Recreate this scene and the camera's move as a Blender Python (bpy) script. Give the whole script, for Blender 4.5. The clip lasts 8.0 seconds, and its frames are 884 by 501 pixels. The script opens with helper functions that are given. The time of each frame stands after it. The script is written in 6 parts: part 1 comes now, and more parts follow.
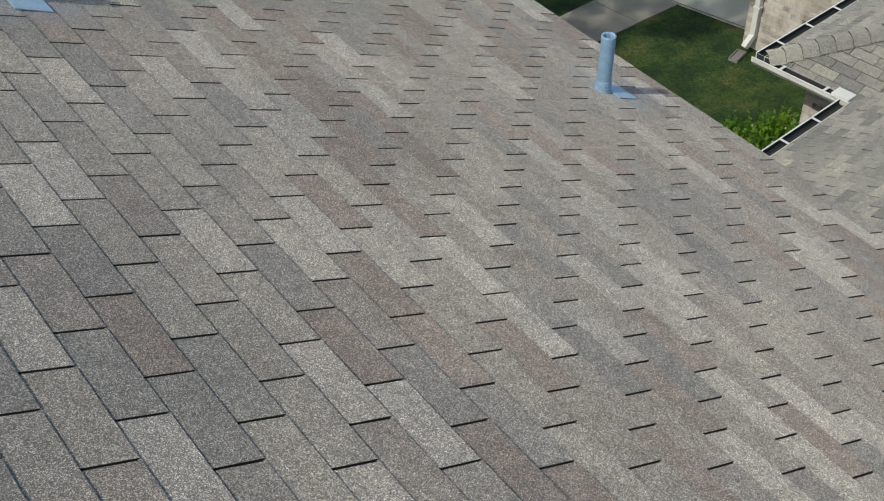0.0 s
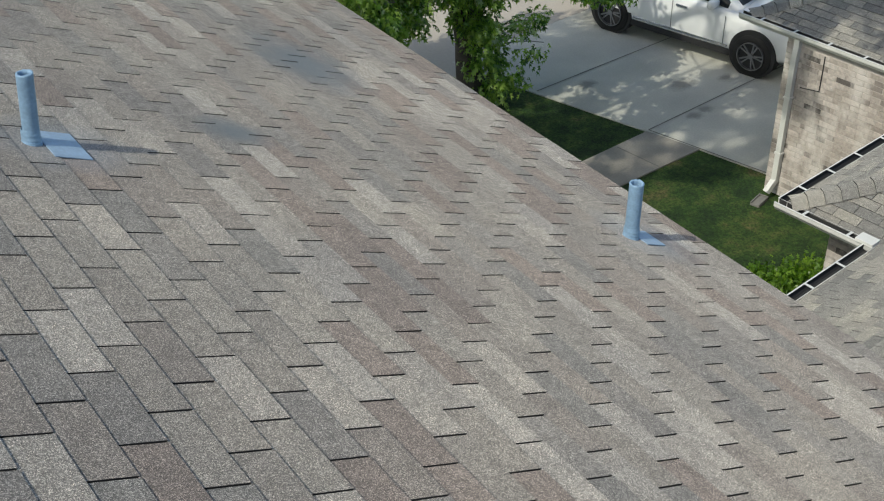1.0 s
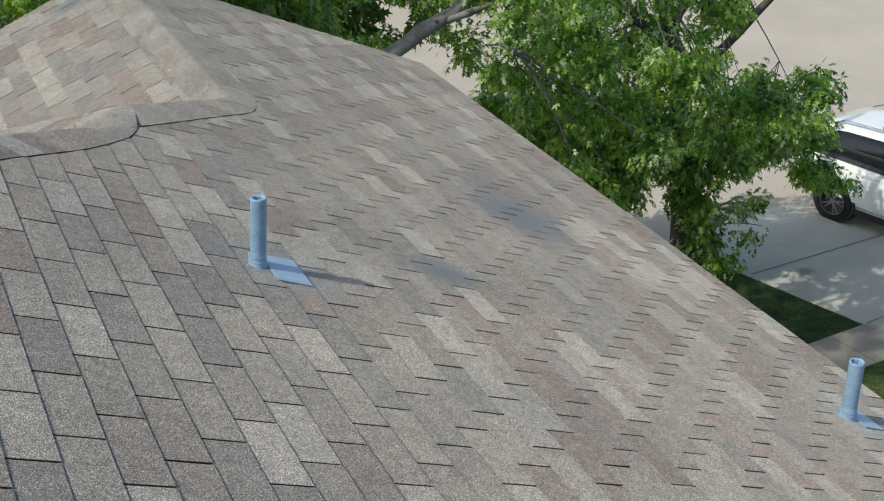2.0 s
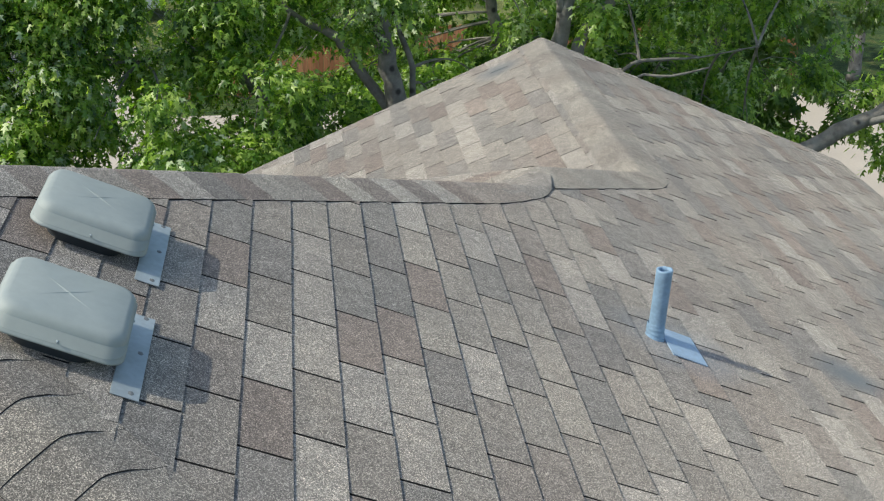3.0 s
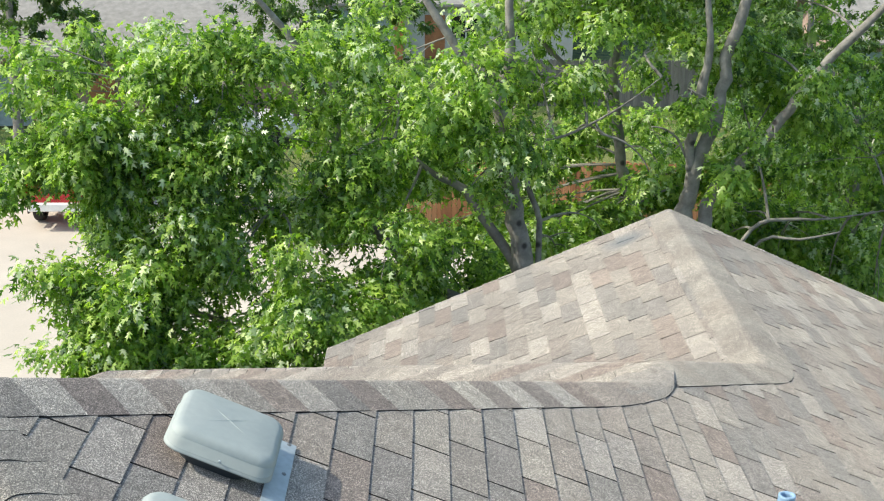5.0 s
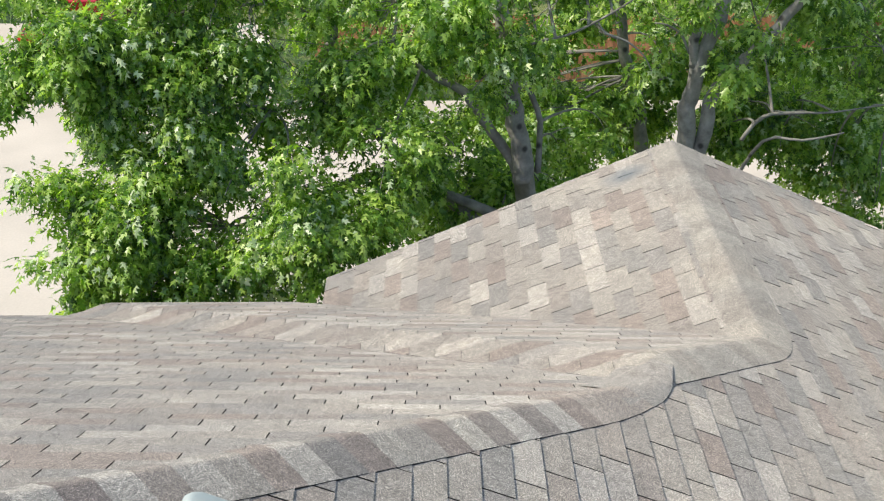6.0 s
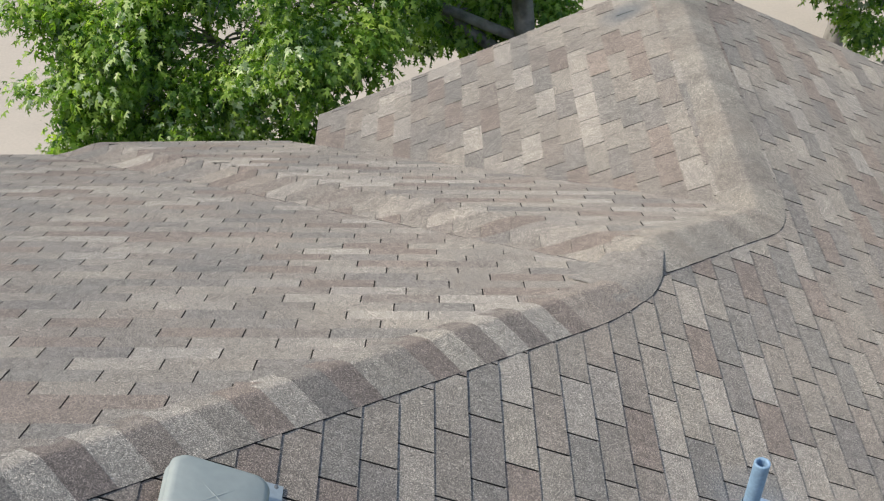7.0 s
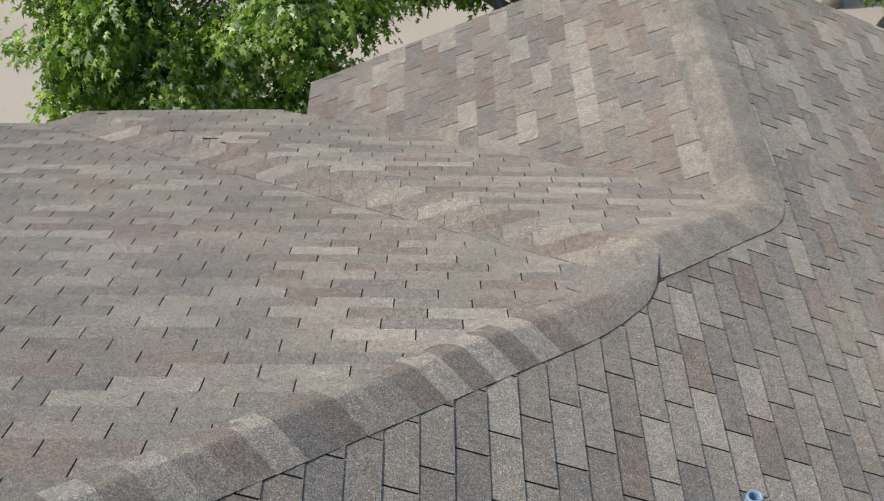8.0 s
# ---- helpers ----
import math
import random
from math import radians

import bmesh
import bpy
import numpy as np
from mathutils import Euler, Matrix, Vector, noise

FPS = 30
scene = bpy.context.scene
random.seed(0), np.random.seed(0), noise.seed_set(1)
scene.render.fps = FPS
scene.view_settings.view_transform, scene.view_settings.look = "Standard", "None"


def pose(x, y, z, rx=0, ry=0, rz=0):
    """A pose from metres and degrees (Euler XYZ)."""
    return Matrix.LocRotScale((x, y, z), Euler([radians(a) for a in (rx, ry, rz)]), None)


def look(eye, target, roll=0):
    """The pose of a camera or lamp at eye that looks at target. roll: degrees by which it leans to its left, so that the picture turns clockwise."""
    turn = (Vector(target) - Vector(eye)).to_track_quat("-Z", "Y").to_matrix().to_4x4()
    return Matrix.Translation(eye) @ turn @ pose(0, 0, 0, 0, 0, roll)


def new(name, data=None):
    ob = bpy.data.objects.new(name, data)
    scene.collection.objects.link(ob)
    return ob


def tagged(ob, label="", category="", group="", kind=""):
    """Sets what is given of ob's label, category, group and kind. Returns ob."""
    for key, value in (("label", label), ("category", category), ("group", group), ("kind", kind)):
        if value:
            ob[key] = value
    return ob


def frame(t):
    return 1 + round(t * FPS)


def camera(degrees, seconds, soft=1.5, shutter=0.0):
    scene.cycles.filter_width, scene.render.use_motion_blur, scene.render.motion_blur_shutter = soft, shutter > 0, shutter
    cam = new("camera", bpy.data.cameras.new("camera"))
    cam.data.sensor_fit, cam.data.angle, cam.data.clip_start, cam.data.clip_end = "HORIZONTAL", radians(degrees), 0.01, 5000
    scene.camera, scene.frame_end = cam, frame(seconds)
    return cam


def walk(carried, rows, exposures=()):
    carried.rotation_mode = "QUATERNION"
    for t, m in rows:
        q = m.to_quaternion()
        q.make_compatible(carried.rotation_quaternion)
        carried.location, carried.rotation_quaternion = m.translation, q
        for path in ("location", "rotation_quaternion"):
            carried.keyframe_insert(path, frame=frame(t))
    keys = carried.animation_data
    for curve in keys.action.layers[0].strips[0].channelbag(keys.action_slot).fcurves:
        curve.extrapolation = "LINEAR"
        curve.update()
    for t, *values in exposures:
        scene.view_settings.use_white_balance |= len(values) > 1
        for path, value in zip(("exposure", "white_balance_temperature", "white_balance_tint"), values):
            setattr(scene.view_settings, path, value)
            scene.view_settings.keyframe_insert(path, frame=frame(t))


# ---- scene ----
cam = camera(37.04, 8.0, 1.15)
# seconds, eye, heading (degrees to the left of +y), tilt, lean
PATH = [
    (0, (0.193, -3.204, 1.643), -35.73, -40.31, 0.48),
    (0.5, (0.174, -3.176, 1.647), -34.89, -36.99, 0.03),
    (1, (0.169, -3.177, 1.660), -34.56, -34.20, 0.07),
    (1.2, (0.172, -3.188, 1.650), -34.50, -31.80, -0.02),
    (2.3, (0.101, -3.189, 1.549), -18.05, -25.48, -0.08),
    (2.5, (0.082, -3.190, 1.537), -13.62, -24.77, -0.09),
    (3, (0.058, -3.186, 1.529), -6.20, -23.05, -0.11),
    (3.5, (0.058, -3.192, 1.545), -1.10, -21.17, -0.01),
    (4, (0.050, -3.197, 1.557), -0.92, -18.87, -0.01),
    (4.2, (0.044, -3.192, 1.597), -0.96, -17.87, 0.07),
    (5.3, (0.065, -3.063, 2.003), -0.43, -17.74, 0.32),
    (5.5, (0.068, -2.981, 2.157), -0.44, -19.72, 0.31),
    (6, (0.067, -2.814, 2.506), -0.52, -25.18, 0.09),
    (6.5, (0.103, -2.649, 2.778), -0.46, -30.79, -0.07),
    (7, (0.119, -2.471, 2.956), -0.48, -35.52, -0.12),
    (7.5, (0.158, -2.293, 3.113), -0.42, -38.72, -0.22),
    (8, (0.178, -2.139, 3.169), -0.33, -39.01, -0.19),
]


def aimed(eye, heading, tilt, lean):
    """A camera pose from its place, heading, tilt and lean."""
    turn = Matrix.Rotation(radians(heading), 4, "Z") @ Matrix.Rotation(radians(90 + tilt), 4, "X")
    return Matrix.Translation(eye) @ turn @ Matrix.Rotation(radians(lean), 4, "Z")


# the film's own brightness, in stops
STOPS = [(0.0, 0.12, 6750, 2), (1.0, 0.21, 6750, 2), (2.5, 0.42, 6850, 3), (3.5, 0.70, 7000, 3), (4.2, 0.92, 7050, 3), (5.4, 1.17, 7100, 3), (6.0, 1.06, 7050, 5), (7.0, 0.55, 7050, 7), (8.0, 0.33, 7050, 7)]
walk(cam, [(t, aimed(*row)) for t, *row in PATH], STOPS)

# ---- light ----
SUN_DIR = Vector((-0.665, -0.06, 0.745)).normalized()
world = bpy.data.worlds.new("sky")
world.use_nodes = True
scene.world = world
wn = world.node_tree
sky = wn.nodes.new("ShaderNodeTexSky")
sky.sky_type, sky.sun_disc = "NISHITA", False
sky.sun_elevation = math.asin(SUN_DIR.z)
sky.sun_rotation = math.atan2(SUN_DIR.x, SUN_DIR.y)
sky.air_density, sky.dust_density, sky.ozone_density = 1.0, 2.0, 1.0
wn.nodes["Background"].inputs["Strength"].default_value = 0.135
wn.links.new(sky.outputs[0], wn.nodes["Background"].inputs["Color"])
sun = new("sun", bpy.data.lights.new("sun", "SUN"))
sun.data.energy, sun.data.angle, sun.data.color = 2.15, radians(0.6), (1.0, 0.95, 0.87)
sun.matrix_world = look(SUN_DIR * 60, (0, 0, 0))



# ---- materials ----
def material(name, rough=0.8, metal=0.0):
    """A material with its Principled node, and a short way to add and join nodes."""
    mat = bpy.data.materials.new(name)
    mat.use_nodes = True
    tree = mat.node_tree
    bsdf = tree.nodes["Principled BSDF"]
    bsdf.inputs["Roughness"].default_value = rough
    bsdf.inputs["Metallic"].default_value = metal
    return mat, tree, bsdf


def node(tree, kind, **values):
    n = tree.nodes.new("ShaderNode" + kind)
    for key, v in values.items():
        n.inputs[key.replace("_", " ")].default_value = v
    return n


def place(tree):
    return tree.nodes.new("ShaderNodeNewGeometry").outputs["Position"]


def noise_tex(tree, scale, detail=3.0, rough=0.55, at=None):
    n = node(tree, "TexNoise", Scale=scale, Detail=detail, Roughness=rough)
    tree.links.new(at or place(tree), n.inputs["Vector"])
    return n.outputs["Fac"]


def ramp(tree, fac, stops, steps=False):
    r = tree.nodes.new("ShaderNodeValToRGB")
    r.color_ramp.interpolation = "CONSTANT" if steps else "LINEAR"
    e = r.color_ramp.elements
    for pos, col in stops[2:]:
        e.new(pos)
    for el, (pos, col) in zip(e, stops):
        el.position = pos
        el.color = (*col, 1) if len(col) == 3 else col
    tree.links.new(fac, r.inputs["Fac"])
    return r.outputs["Color"]


def mix(tree, a, b, fac, how="MIX"):
    n = tree.nodes.new("ShaderNodeMix")
    n.data_type, n.blend_type, n.clamp_factor = "RGBA", how, True
    for value, sock in ((fac, n.inputs[0]), (a, n.inputs[6]), (b, n.inputs[7])):
        if isinstance(value, (int, float)):
            sock.default_value = value
        elif isinstance(value, tuple):
            sock.default_value = (*value, 1)
        else:
            tree.links.new(value, sock)
    return n.outputs[2]


def calc(tree, how, a, b=0.0, c=0.0):
    n = tree.nodes.new("ShaderNodeMath")
    n.operation = how
    for value, sock in zip((a, b, c), n.inputs):
        if isinstance(value, (int, float)):
            sock.default_value = value
        else:
            tree.links.new(value, sock)
    return n.outputs[0]


def bump(tree, bsdf, height, strength, distance):
    n = node(tree, "Bump", Strength=strength, Distance=distance)
    tree.links.new(height, n.inputs["Height"])
    tree.links.new(n.outputs[0], bsdf.inputs["Normal"])


def blotch(tree, centre, size, soft=0.35, wobble=0.35):
    """1 inside an uneven patch round a place, falling to 0 at its edge: stains and paint with a shape of their own."""
    sub = tree.nodes.new("ShaderNodeVectorMath")
    sub.operation = "SUBTRACT"
    tree.links.new(place(tree), sub.inputs[0])
    sub.inputs[1].default_value = centre
    div = tree.nodes.new("ShaderNodeVectorMath")
    div.operation = "DIVIDE"
    tree.links.new(sub.outputs[0], div.inputs[0])
    div.inputs[1].default_value = size
    length = tree.nodes.new("ShaderNodeVectorMath")
    length.operation = "LENGTH"
    tree.links.new(div.outputs[0], length.inputs[0])
    far = calc(tree, "ADD", length.outputs["Value"], calc(tree, "MULTIPLY_ADD", noise_tex(tree, 9.0, 2.0), wobble * 2, -wobble))
    m = node(tree, "MapRange")
    m.inputs["From Min"].default_value, m.inputs["From Max"].default_value = 1.0, 1.0 - soft
    tree.links.new(far, m.inputs["Value"])
    return m.outputs[0]


SHINGLE_TONES = [(0.0, (0.262, 0.240, 0.221)), (0.18, (0.232, 0.217, 0.207)), (0.33, (0.252, 0.226, 0.208)), (0.46, (0.284, 0.262, 0.240)), (0.60, (0.330, 0.307, 0.286)),
                 (0.68, (0.232, 0.198, 0.181)), (0.78, (0.222, 0.211, 0.202)), (0.86, (0.316, 0.292, 0.270)), (0.95, (0.246, 0.210, 0.192))]


def shingle_material(name, joined, stained=False, tones=SHINGLE_TONES):
    """Granule-coated asphalt: each tab has a tone of its own, with coarse granules and weathering."""
    mat, tree, bsdf = material(name, 0.8)
    bsdf.inputs["Specular IOR Level"].default_value = 0.4
    bsdf.inputs["Diffuse Roughness"].default_value = 1.0
    pick = tree.nodes.new("ShaderNodeNewGeometry").outputs["Random Per Island"] if joined else tree.nodes.new("ShaderNodeObjectInfo").outputs["Random"]
    col = ramp(tree, pick, tones, steps=True)
    second = calc(tree, "FRACT", calc(tree, "MULTIPLY", pick, 37.0))
    col = mix(tree, col, ramp(tree, second, [(0.0, (0.92, 0.92, 0.925)), (1.0, (1.07, 1.065, 1.05))]), 1.0, "MULTIPLY")
    drift = ramp(tree, noise_tex(tree, 1.3, 4.0), [(0.3, (0.86, 0.87, 0.88)), (0.7, (1.12, 1.11, 1.08))])
    col = mix(tree, col, drift, 1.0, "MULTIPLY")
    patch = ramp(tree, noise_tex(tree, 22.0, 3.0), [(0.35, (0.90, 0.90, 0.90)), (0.65, (1.10, 1.10, 1.10))])
    col = mix(tree, col, patch, 1.0, "MULTIPLY")
    voro = node(tree, "TexVoronoi", Scale=560.0)
    tree.links.new(place(tree), voro.inputs["Vector"])
    one = tree.nodes.new("ShaderNodeSeparateColor")
    tree.links.new(voro.outputs["Color"], one.inputs[0])
    grain = ramp(tree, one.outputs[0], [(0.0, (0.20, 0.20, 0.22)), (0.25, (0.57, 0.57, 0.58)), (0.66, (0.84, 0.837, 0.833)), (0.78, (1.45, 1.44, 1.41)), (1.0, (3.2, 3.17, 3.1))])
    col = mix(tree, col, grain, 0.85, "MULTIPLY")
    clump = ramp(tree, noise_tex(tree, 130.0, 2.0, 0.7), [(0.3, (0.84, 0.84, 0.84)), (0.7, (1.17, 1.17, 1.17))])
    col = mix(tree, col, clump, 1.0, "MULTIPLY")
    if stained:
        spray = noise_tex(tree, 240.0, 2.0)
        for centre, size, tint, most in STAINS:
            amount = calc(tree, "MULTIPLY", blotch(tree, centre, size, 0.8, 0.25), calc(tree, "MULTIPLY", spray, most * 1.8))
            col = mix(tree, col, tint, amount)
    tree.links.new(col, bsdf.inputs["Base Color"])
    bump(tree, bsdf, voro.outputs["Distance"], 0.35, 0.002)
    return mat


BLUE_GREY, PALE_BLUE = (0.135, 0.155, 0.175), (0.16, 0.25, 0.36)
STAINS = [((3.05, 2.25, -1.34), (0.36, 0.52, 0.4), BLUE_GREY, 1.1), ((2.12, 1.13, -0.93), (0.20, 0.17, 0.3), BLUE_GREY, 1.0),
          ((1.33, 0.80, -0.58), (0.30, 0.27, 0.3), PALE_BLUE, 0.32), ((3.74, 0.38, -1.64), (0.28, 0.30, 0.3), PALE_BLUE, 0.30), ((1.42, 5.72, -0.93), (0.20, 0.16, 0.2), BLUE_GREY, 0.9)]
M_TAB = shingle_material("shingle_tab", False, True)
M_TABS = shingle_material("shingle_field", True, True)
LIGHT_CAPS = [(0.0, (0.338, 0.316, 0.292)), (0.4, (0.306, 0.286, 0.262)), (0.75, (0.288, 0.269, 0.247))]
DARK_CAPS = [(0.0, (0.218, 0.186, 0.171)), (0.35, (0.216, 0.202, 0.191)), (0.7, (0.232, 0.206, 0.190))]
EVEN_CAPS = [(0.0, (0.270, 0.250, 0.228)), (0.35, (0.250, 0.228, 0.208)), (0.7, (0.288, 0.268, 0.245))]
MID_CAPS = [(0.0, (0.246, 0.228, 0.212)), (0.35, (0.262, 0.232, 0.212)), (0.7, (0.226, 0.212, 0.202))]
M_LIGHT_CAP, M_DARK_CAP, M_EVEN_CAP, M_MID_CAP = [shingle_material(n, False, False, tones) for n, tones in (("light_cap_shingle", LIGHT_CAPS), ("dark_cap_shingle", DARK_CAPS), ("even_cap_shingle", EVEN_CAPS), ("mid_cap_shingle", MID_CAPS))]
GREY_TONES = [(0.0, (0.236, 0.231, 0.222)), (0.25, (0.206, 0.203, 0.198)), (0.5, (0.266, 0.256, 0.240)), (0.72, (0.300, 0.288, 0.266)), (0.88, (0.186, 0.184, 0.181))]
M_GREY_TABS = shingle_material("grey_shingle_field", True, False, GREY_TONES)


def plain(name, colour, rough=0.6, metal=0.0, vary=0.12, scale=6.0, relief=0.15, fine=60.0):
    """A surface of one colour with stains at two scales and a fine relief."""
    mat, tree, bsdf = material(name, rough, metal)
    low, high = tuple(c * (1 - vary) for c in colour), tuple(min(1, c * (1 + vary)) for c in colour)
    col = ramp(tree, noise_tex(tree, scale, 4.0), [(0.3, low), (0.7, high)])
    col = mix(tree, col, ramp(tree, noise_tex(tree, fine, 3.0), [(0.3, (1 - vary * 0.6,) * 3), (0.7, (1 + vary * 0.6,) * 3)]), 1.0, "MULTIPLY")
    tree.links.new(col, bsdf.inputs["Base Color"])
    if relief:
        bump(tree, bsdf, noise_tex(tree, fine, 3.0), relief, 0.01)
    return mat


M_FELT = plain("asphalt_felt", (0.025, 0.024, 0.024), 0.95)
M_VENT = plain("painted_vent_metal", (0.31, 0.352, 0.35), 0.62, 0.0, 0.06, 3.0, 0.03, 40.0)
M_GALV = plain("galvanised_flange", (0.38, 0.44, 0.48), 0.45, 0.3, 0.12, 9.0, 0.05)
M_DARK = plain("dark_opening", (0.05, 0.06, 0.07), 0.6)
M_FLASH = plain("pale_blue_flashing", (0.33, 0.45, 0.60), 0.5, 0.0, 0.14, 10.0, 0.05, 90.0)
M_BLUE = plain("pale_blue_paint", (0.24, 0.37, 0.52), 0.55, 0.0, 0.16, 14.0, 0.08, 90.0)
M_WHITE = plain("white_trim_paint", (0.72, 0.72, 0.70), 0.5, 0.0, 0.08, 4.0, 0.03)
M_SIDING = plain("house_wall", (0.42, 0.36, 0.30), 0.8)
# walk concrete toned down: the tree shade over the path is in its colour
M_WALK = plain("shade_toned_walk_concrete", (0.31, 0.285, 0.25), 0.9, 0.0, 0.16, 1.6, 0.2, 35.0)
M_PALE_ROAD = plain("pale_concrete", (0.45, 0.405, 0.355), 0.9, 0.0, 0.08, 0.5, 0.2, 20.0)
M_JOINT = plain("joint_filler", (0.19, 0.18, 0.165), 0.95)


def grass_material():
    mat, tree, bsdf = material("lawn_grass", 0.9)
    col = ramp(tree, noise_tex(tree, 2.0, 6.0, 0.72), [(0.39, (0.014, 0.044, 0.006)), (0.49, (0.032, 0.083, 0.011)), (0.58, (0.070, 0.120, 0.022)), (0.68, (0.140, 0.128, 0.050))])
    dry = calc(tree, "MULTIPLY", blotch(tree, (21.0, 13.9, -8.62), (2.6, 1.8, 1.0), 0.5), 0.75)
    col = mix(tree, col, (0.25, 0.245, 0.080), dry)
    col = mix(tree, col, (0.20, 0.235, 0.075), calc(tree, "MULTIPLY", blotch(tree, (4.0, 40.5, -8.62), (13.0, 7.5, 1.0), 0.4), 0.85))
    col = mix(tree, col, ramp(tree, noise_tex(tree, 28.0, 4.0, 0.7), [(0.35, (0.4, 0.45, 0.35)), (0.65, (1.6, 1.5, 1.4))]), 1.0, "MULTIPLY")
    tree.links.new(col, bsdf.inputs["Base Color"])
    bump(tree, bsdf, noise_tex(tree, 45.0, 4.0, 0.8), 1.0, 0.05)
    return mat


M_GRASS = grass_material()


def driveway_material():
    """Brushed concrete with a drift of tone and a few oily spots where cars stand."""
    mat, tree, bsdf = material("driveway_concrete", 0.9)
    col = ramp(tree, noise_tex(tree, 0.9, 5.0), [(0.3, (0.46, 0.452, 0.405)), (0.7, (0.58, 0.567, 0.508))])
    col = mix(tree, col, ramp(tree, noise_tex(tree, 35.0, 3.0), [(0.3, (0.92, 0.92, 0.92)), (0.7, (1.08, 1.08, 1.08))]), 1.0, "MULTIPLY")
    for x, y, size in OIL_SPOTS:
        col = mix(tree, col, (0.17, 0.16, 0.15), calc(tree, "MULTIPLY", blotch(tree, (x, y, -8.6), (size, size * 0.7, 1.0), 0.7, 0.5), 0.65))
    tree.links.new(col, bsdf.inputs["Base Color"])
    bump(tree, bsdf, noise_tex(tree, 35.0, 3.0), 0.2, 0.01)
    return mat


OIL_SPOTS = [(14.95, 11.1, 0.34), (14.35, 10.15, 0.22), (14.65, 10.22, 0.20), (15.75, 10.85, 0.22), (13.6, 12.0, 0.25)]
M_DRIVE = driveway_material()


def leaf_material(name, tones, under, most=0.7):
    """Thin leaves: each has a tone of its own, whole sprays drift lighter or yellower, and some show their pale undersides."""
    mat, tree, bsdf = material(name, 0.36)
    pick = tree.nodes.new("ShaderNodeNewGeometry").outputs["Random Per Island"]
    spray = noise_tex(tree, 2.6, 2.0)
    col = ramp(tree, calc(tree, "ADD", calc(tree, "MULTIPLY", pick, 0.8), calc(tree, "MULTIPLY_ADD", spray, 1.2, -0.50)), tones)
    pale = calc(tree, "ADD", calc(tree, "FRACT", calc(tree, "MULTIPLY", pick, 23.0)), calc(tree, "MULTIPLY_ADD", noise_tex(tree, 1.4, 2.0), 2.0, -1.0))
    col = mix(tree, col, under, ramp(tree, pale, [(0.94, (0, 0, 0)), (1.1, (most,) * 3)]))
    tree.links.new(col, bsdf.inputs["Base Color"])
    bsdf.inputs["Specular IOR Level"].default_value = 0.62
    glow = tree.nodes.new("ShaderNodeBsdfTranslucent")
    tree.links.new(mix(tree, col, (1.62, 1.85, 0.66), 1.0, "MULTIPLY"), glow.inputs["Color"])
    blend = tree.nodes.new("ShaderNodeMixShader")
    blend.inputs[0].default_value = 0.42
    tree.links.new(bsdf.outputs[0], blend.inputs[1])
    tree.links.new(glow.outputs[0], blend.inputs[2])
    tree.links.new(blend.outputs[0], tree.nodes["Material Output"].inputs["Surface"])
    return mat


M_LEAF = leaf_material("maple_leaf", [(0.0, (0.036, 0.095, 0.018)), (0.3, (0.112, 0.225, 0.040)), (0.6, (0.255, 0.395, 0.080)), (1.0, (0.45, 0.57, 0.16))], (0.66, 0.72, 0.60))
# darker copy of the leaf for far trees, with shade put into its colour
M_LEAF_DARK = leaf_material("shaded_leaf", [(0.0, (0.035, 0.085, 0.015)), (0.5, (0.065, 0.135, 0.022)), (1.0, (0.11, 0.19, 0.035))], (0.2, 0.28, 0.14))


def bark_material():
    """Smooth grey maple bark with darker knots and streaks."""
    mat, tree, bsdf = material("grey_bark", 0.9)
    col = ramp(tree, noise_tex(tree, 7.0, 5.0, 0.65), [(0.3, (0.14, 0.13, 0.12)), (0.7, (0.33, 0.315, 0.295))])
    knots = node(tree, "TexVoronoi", Scale=5.0)
    tree.links.new(place(tree), knots.inputs["Vector"])
    col = mix(tree, col, (0.035, 0.03, 0.028), ramp(tree, knots.outputs["Distance"], [(0.10, (0.9, 0.9, 0.9)), (0.22, (0, 0, 0))]))
    tree.links.new(col, bsdf.inputs["Base Color"])
    bump(tree, bsdf, noise_tex(tree, 30.0, 4.0), 0.7, 0.01)
    return mat


M_BARK = bark_material()
M_BARK_DARK = plain("dark_bark", (0.075, 0.066, 0.058), 0.9, 0.0, 0.3, 7.0, 0.7, 30.0)
M_FENCE = plain("cedar_fence", (0.36, 0.16, 0.075), 0.85, 0.0, 0.25, 2.0, 0.3, 25.0)


# ---- making objects ----
def part(name, bm, mat, parent=None, label="", smooth=False):
    """Links a bmesh as one mesh object, under a thing or a part if one is given."""
    me = bpy.data.meshes.new(name)
    bm.to_mesh(me)
    bm.free()
    return meshed(name, me, mat, parent, label, smooth)


def meshed(name, me, mat, parent=None, label="", smooth=False, edge=None):
    me.materials.append(mat)
    if edge:
        me.materials.append(edge)
    if smooth:
        me.shade_smooth()
    ob = new(name, me)
    ob.parent = parent
    return tagged(ob, label)


def thing(name, label, category, at=(0, 0, 0), turn=0.0, group="", kind=""):
    ob = new(name)
    ob.empty_display_size = 0.1
    ob.matrix_world = pose(*at, 0, 0, turn)
    return tagged(ob, label, category, group, kind)


def from_lists(name, verts, faces):
    me = bpy.data.meshes.new(name)
    me.from_pydata([tuple(v) for v in verts], [], faces)
    me.update()
    return me


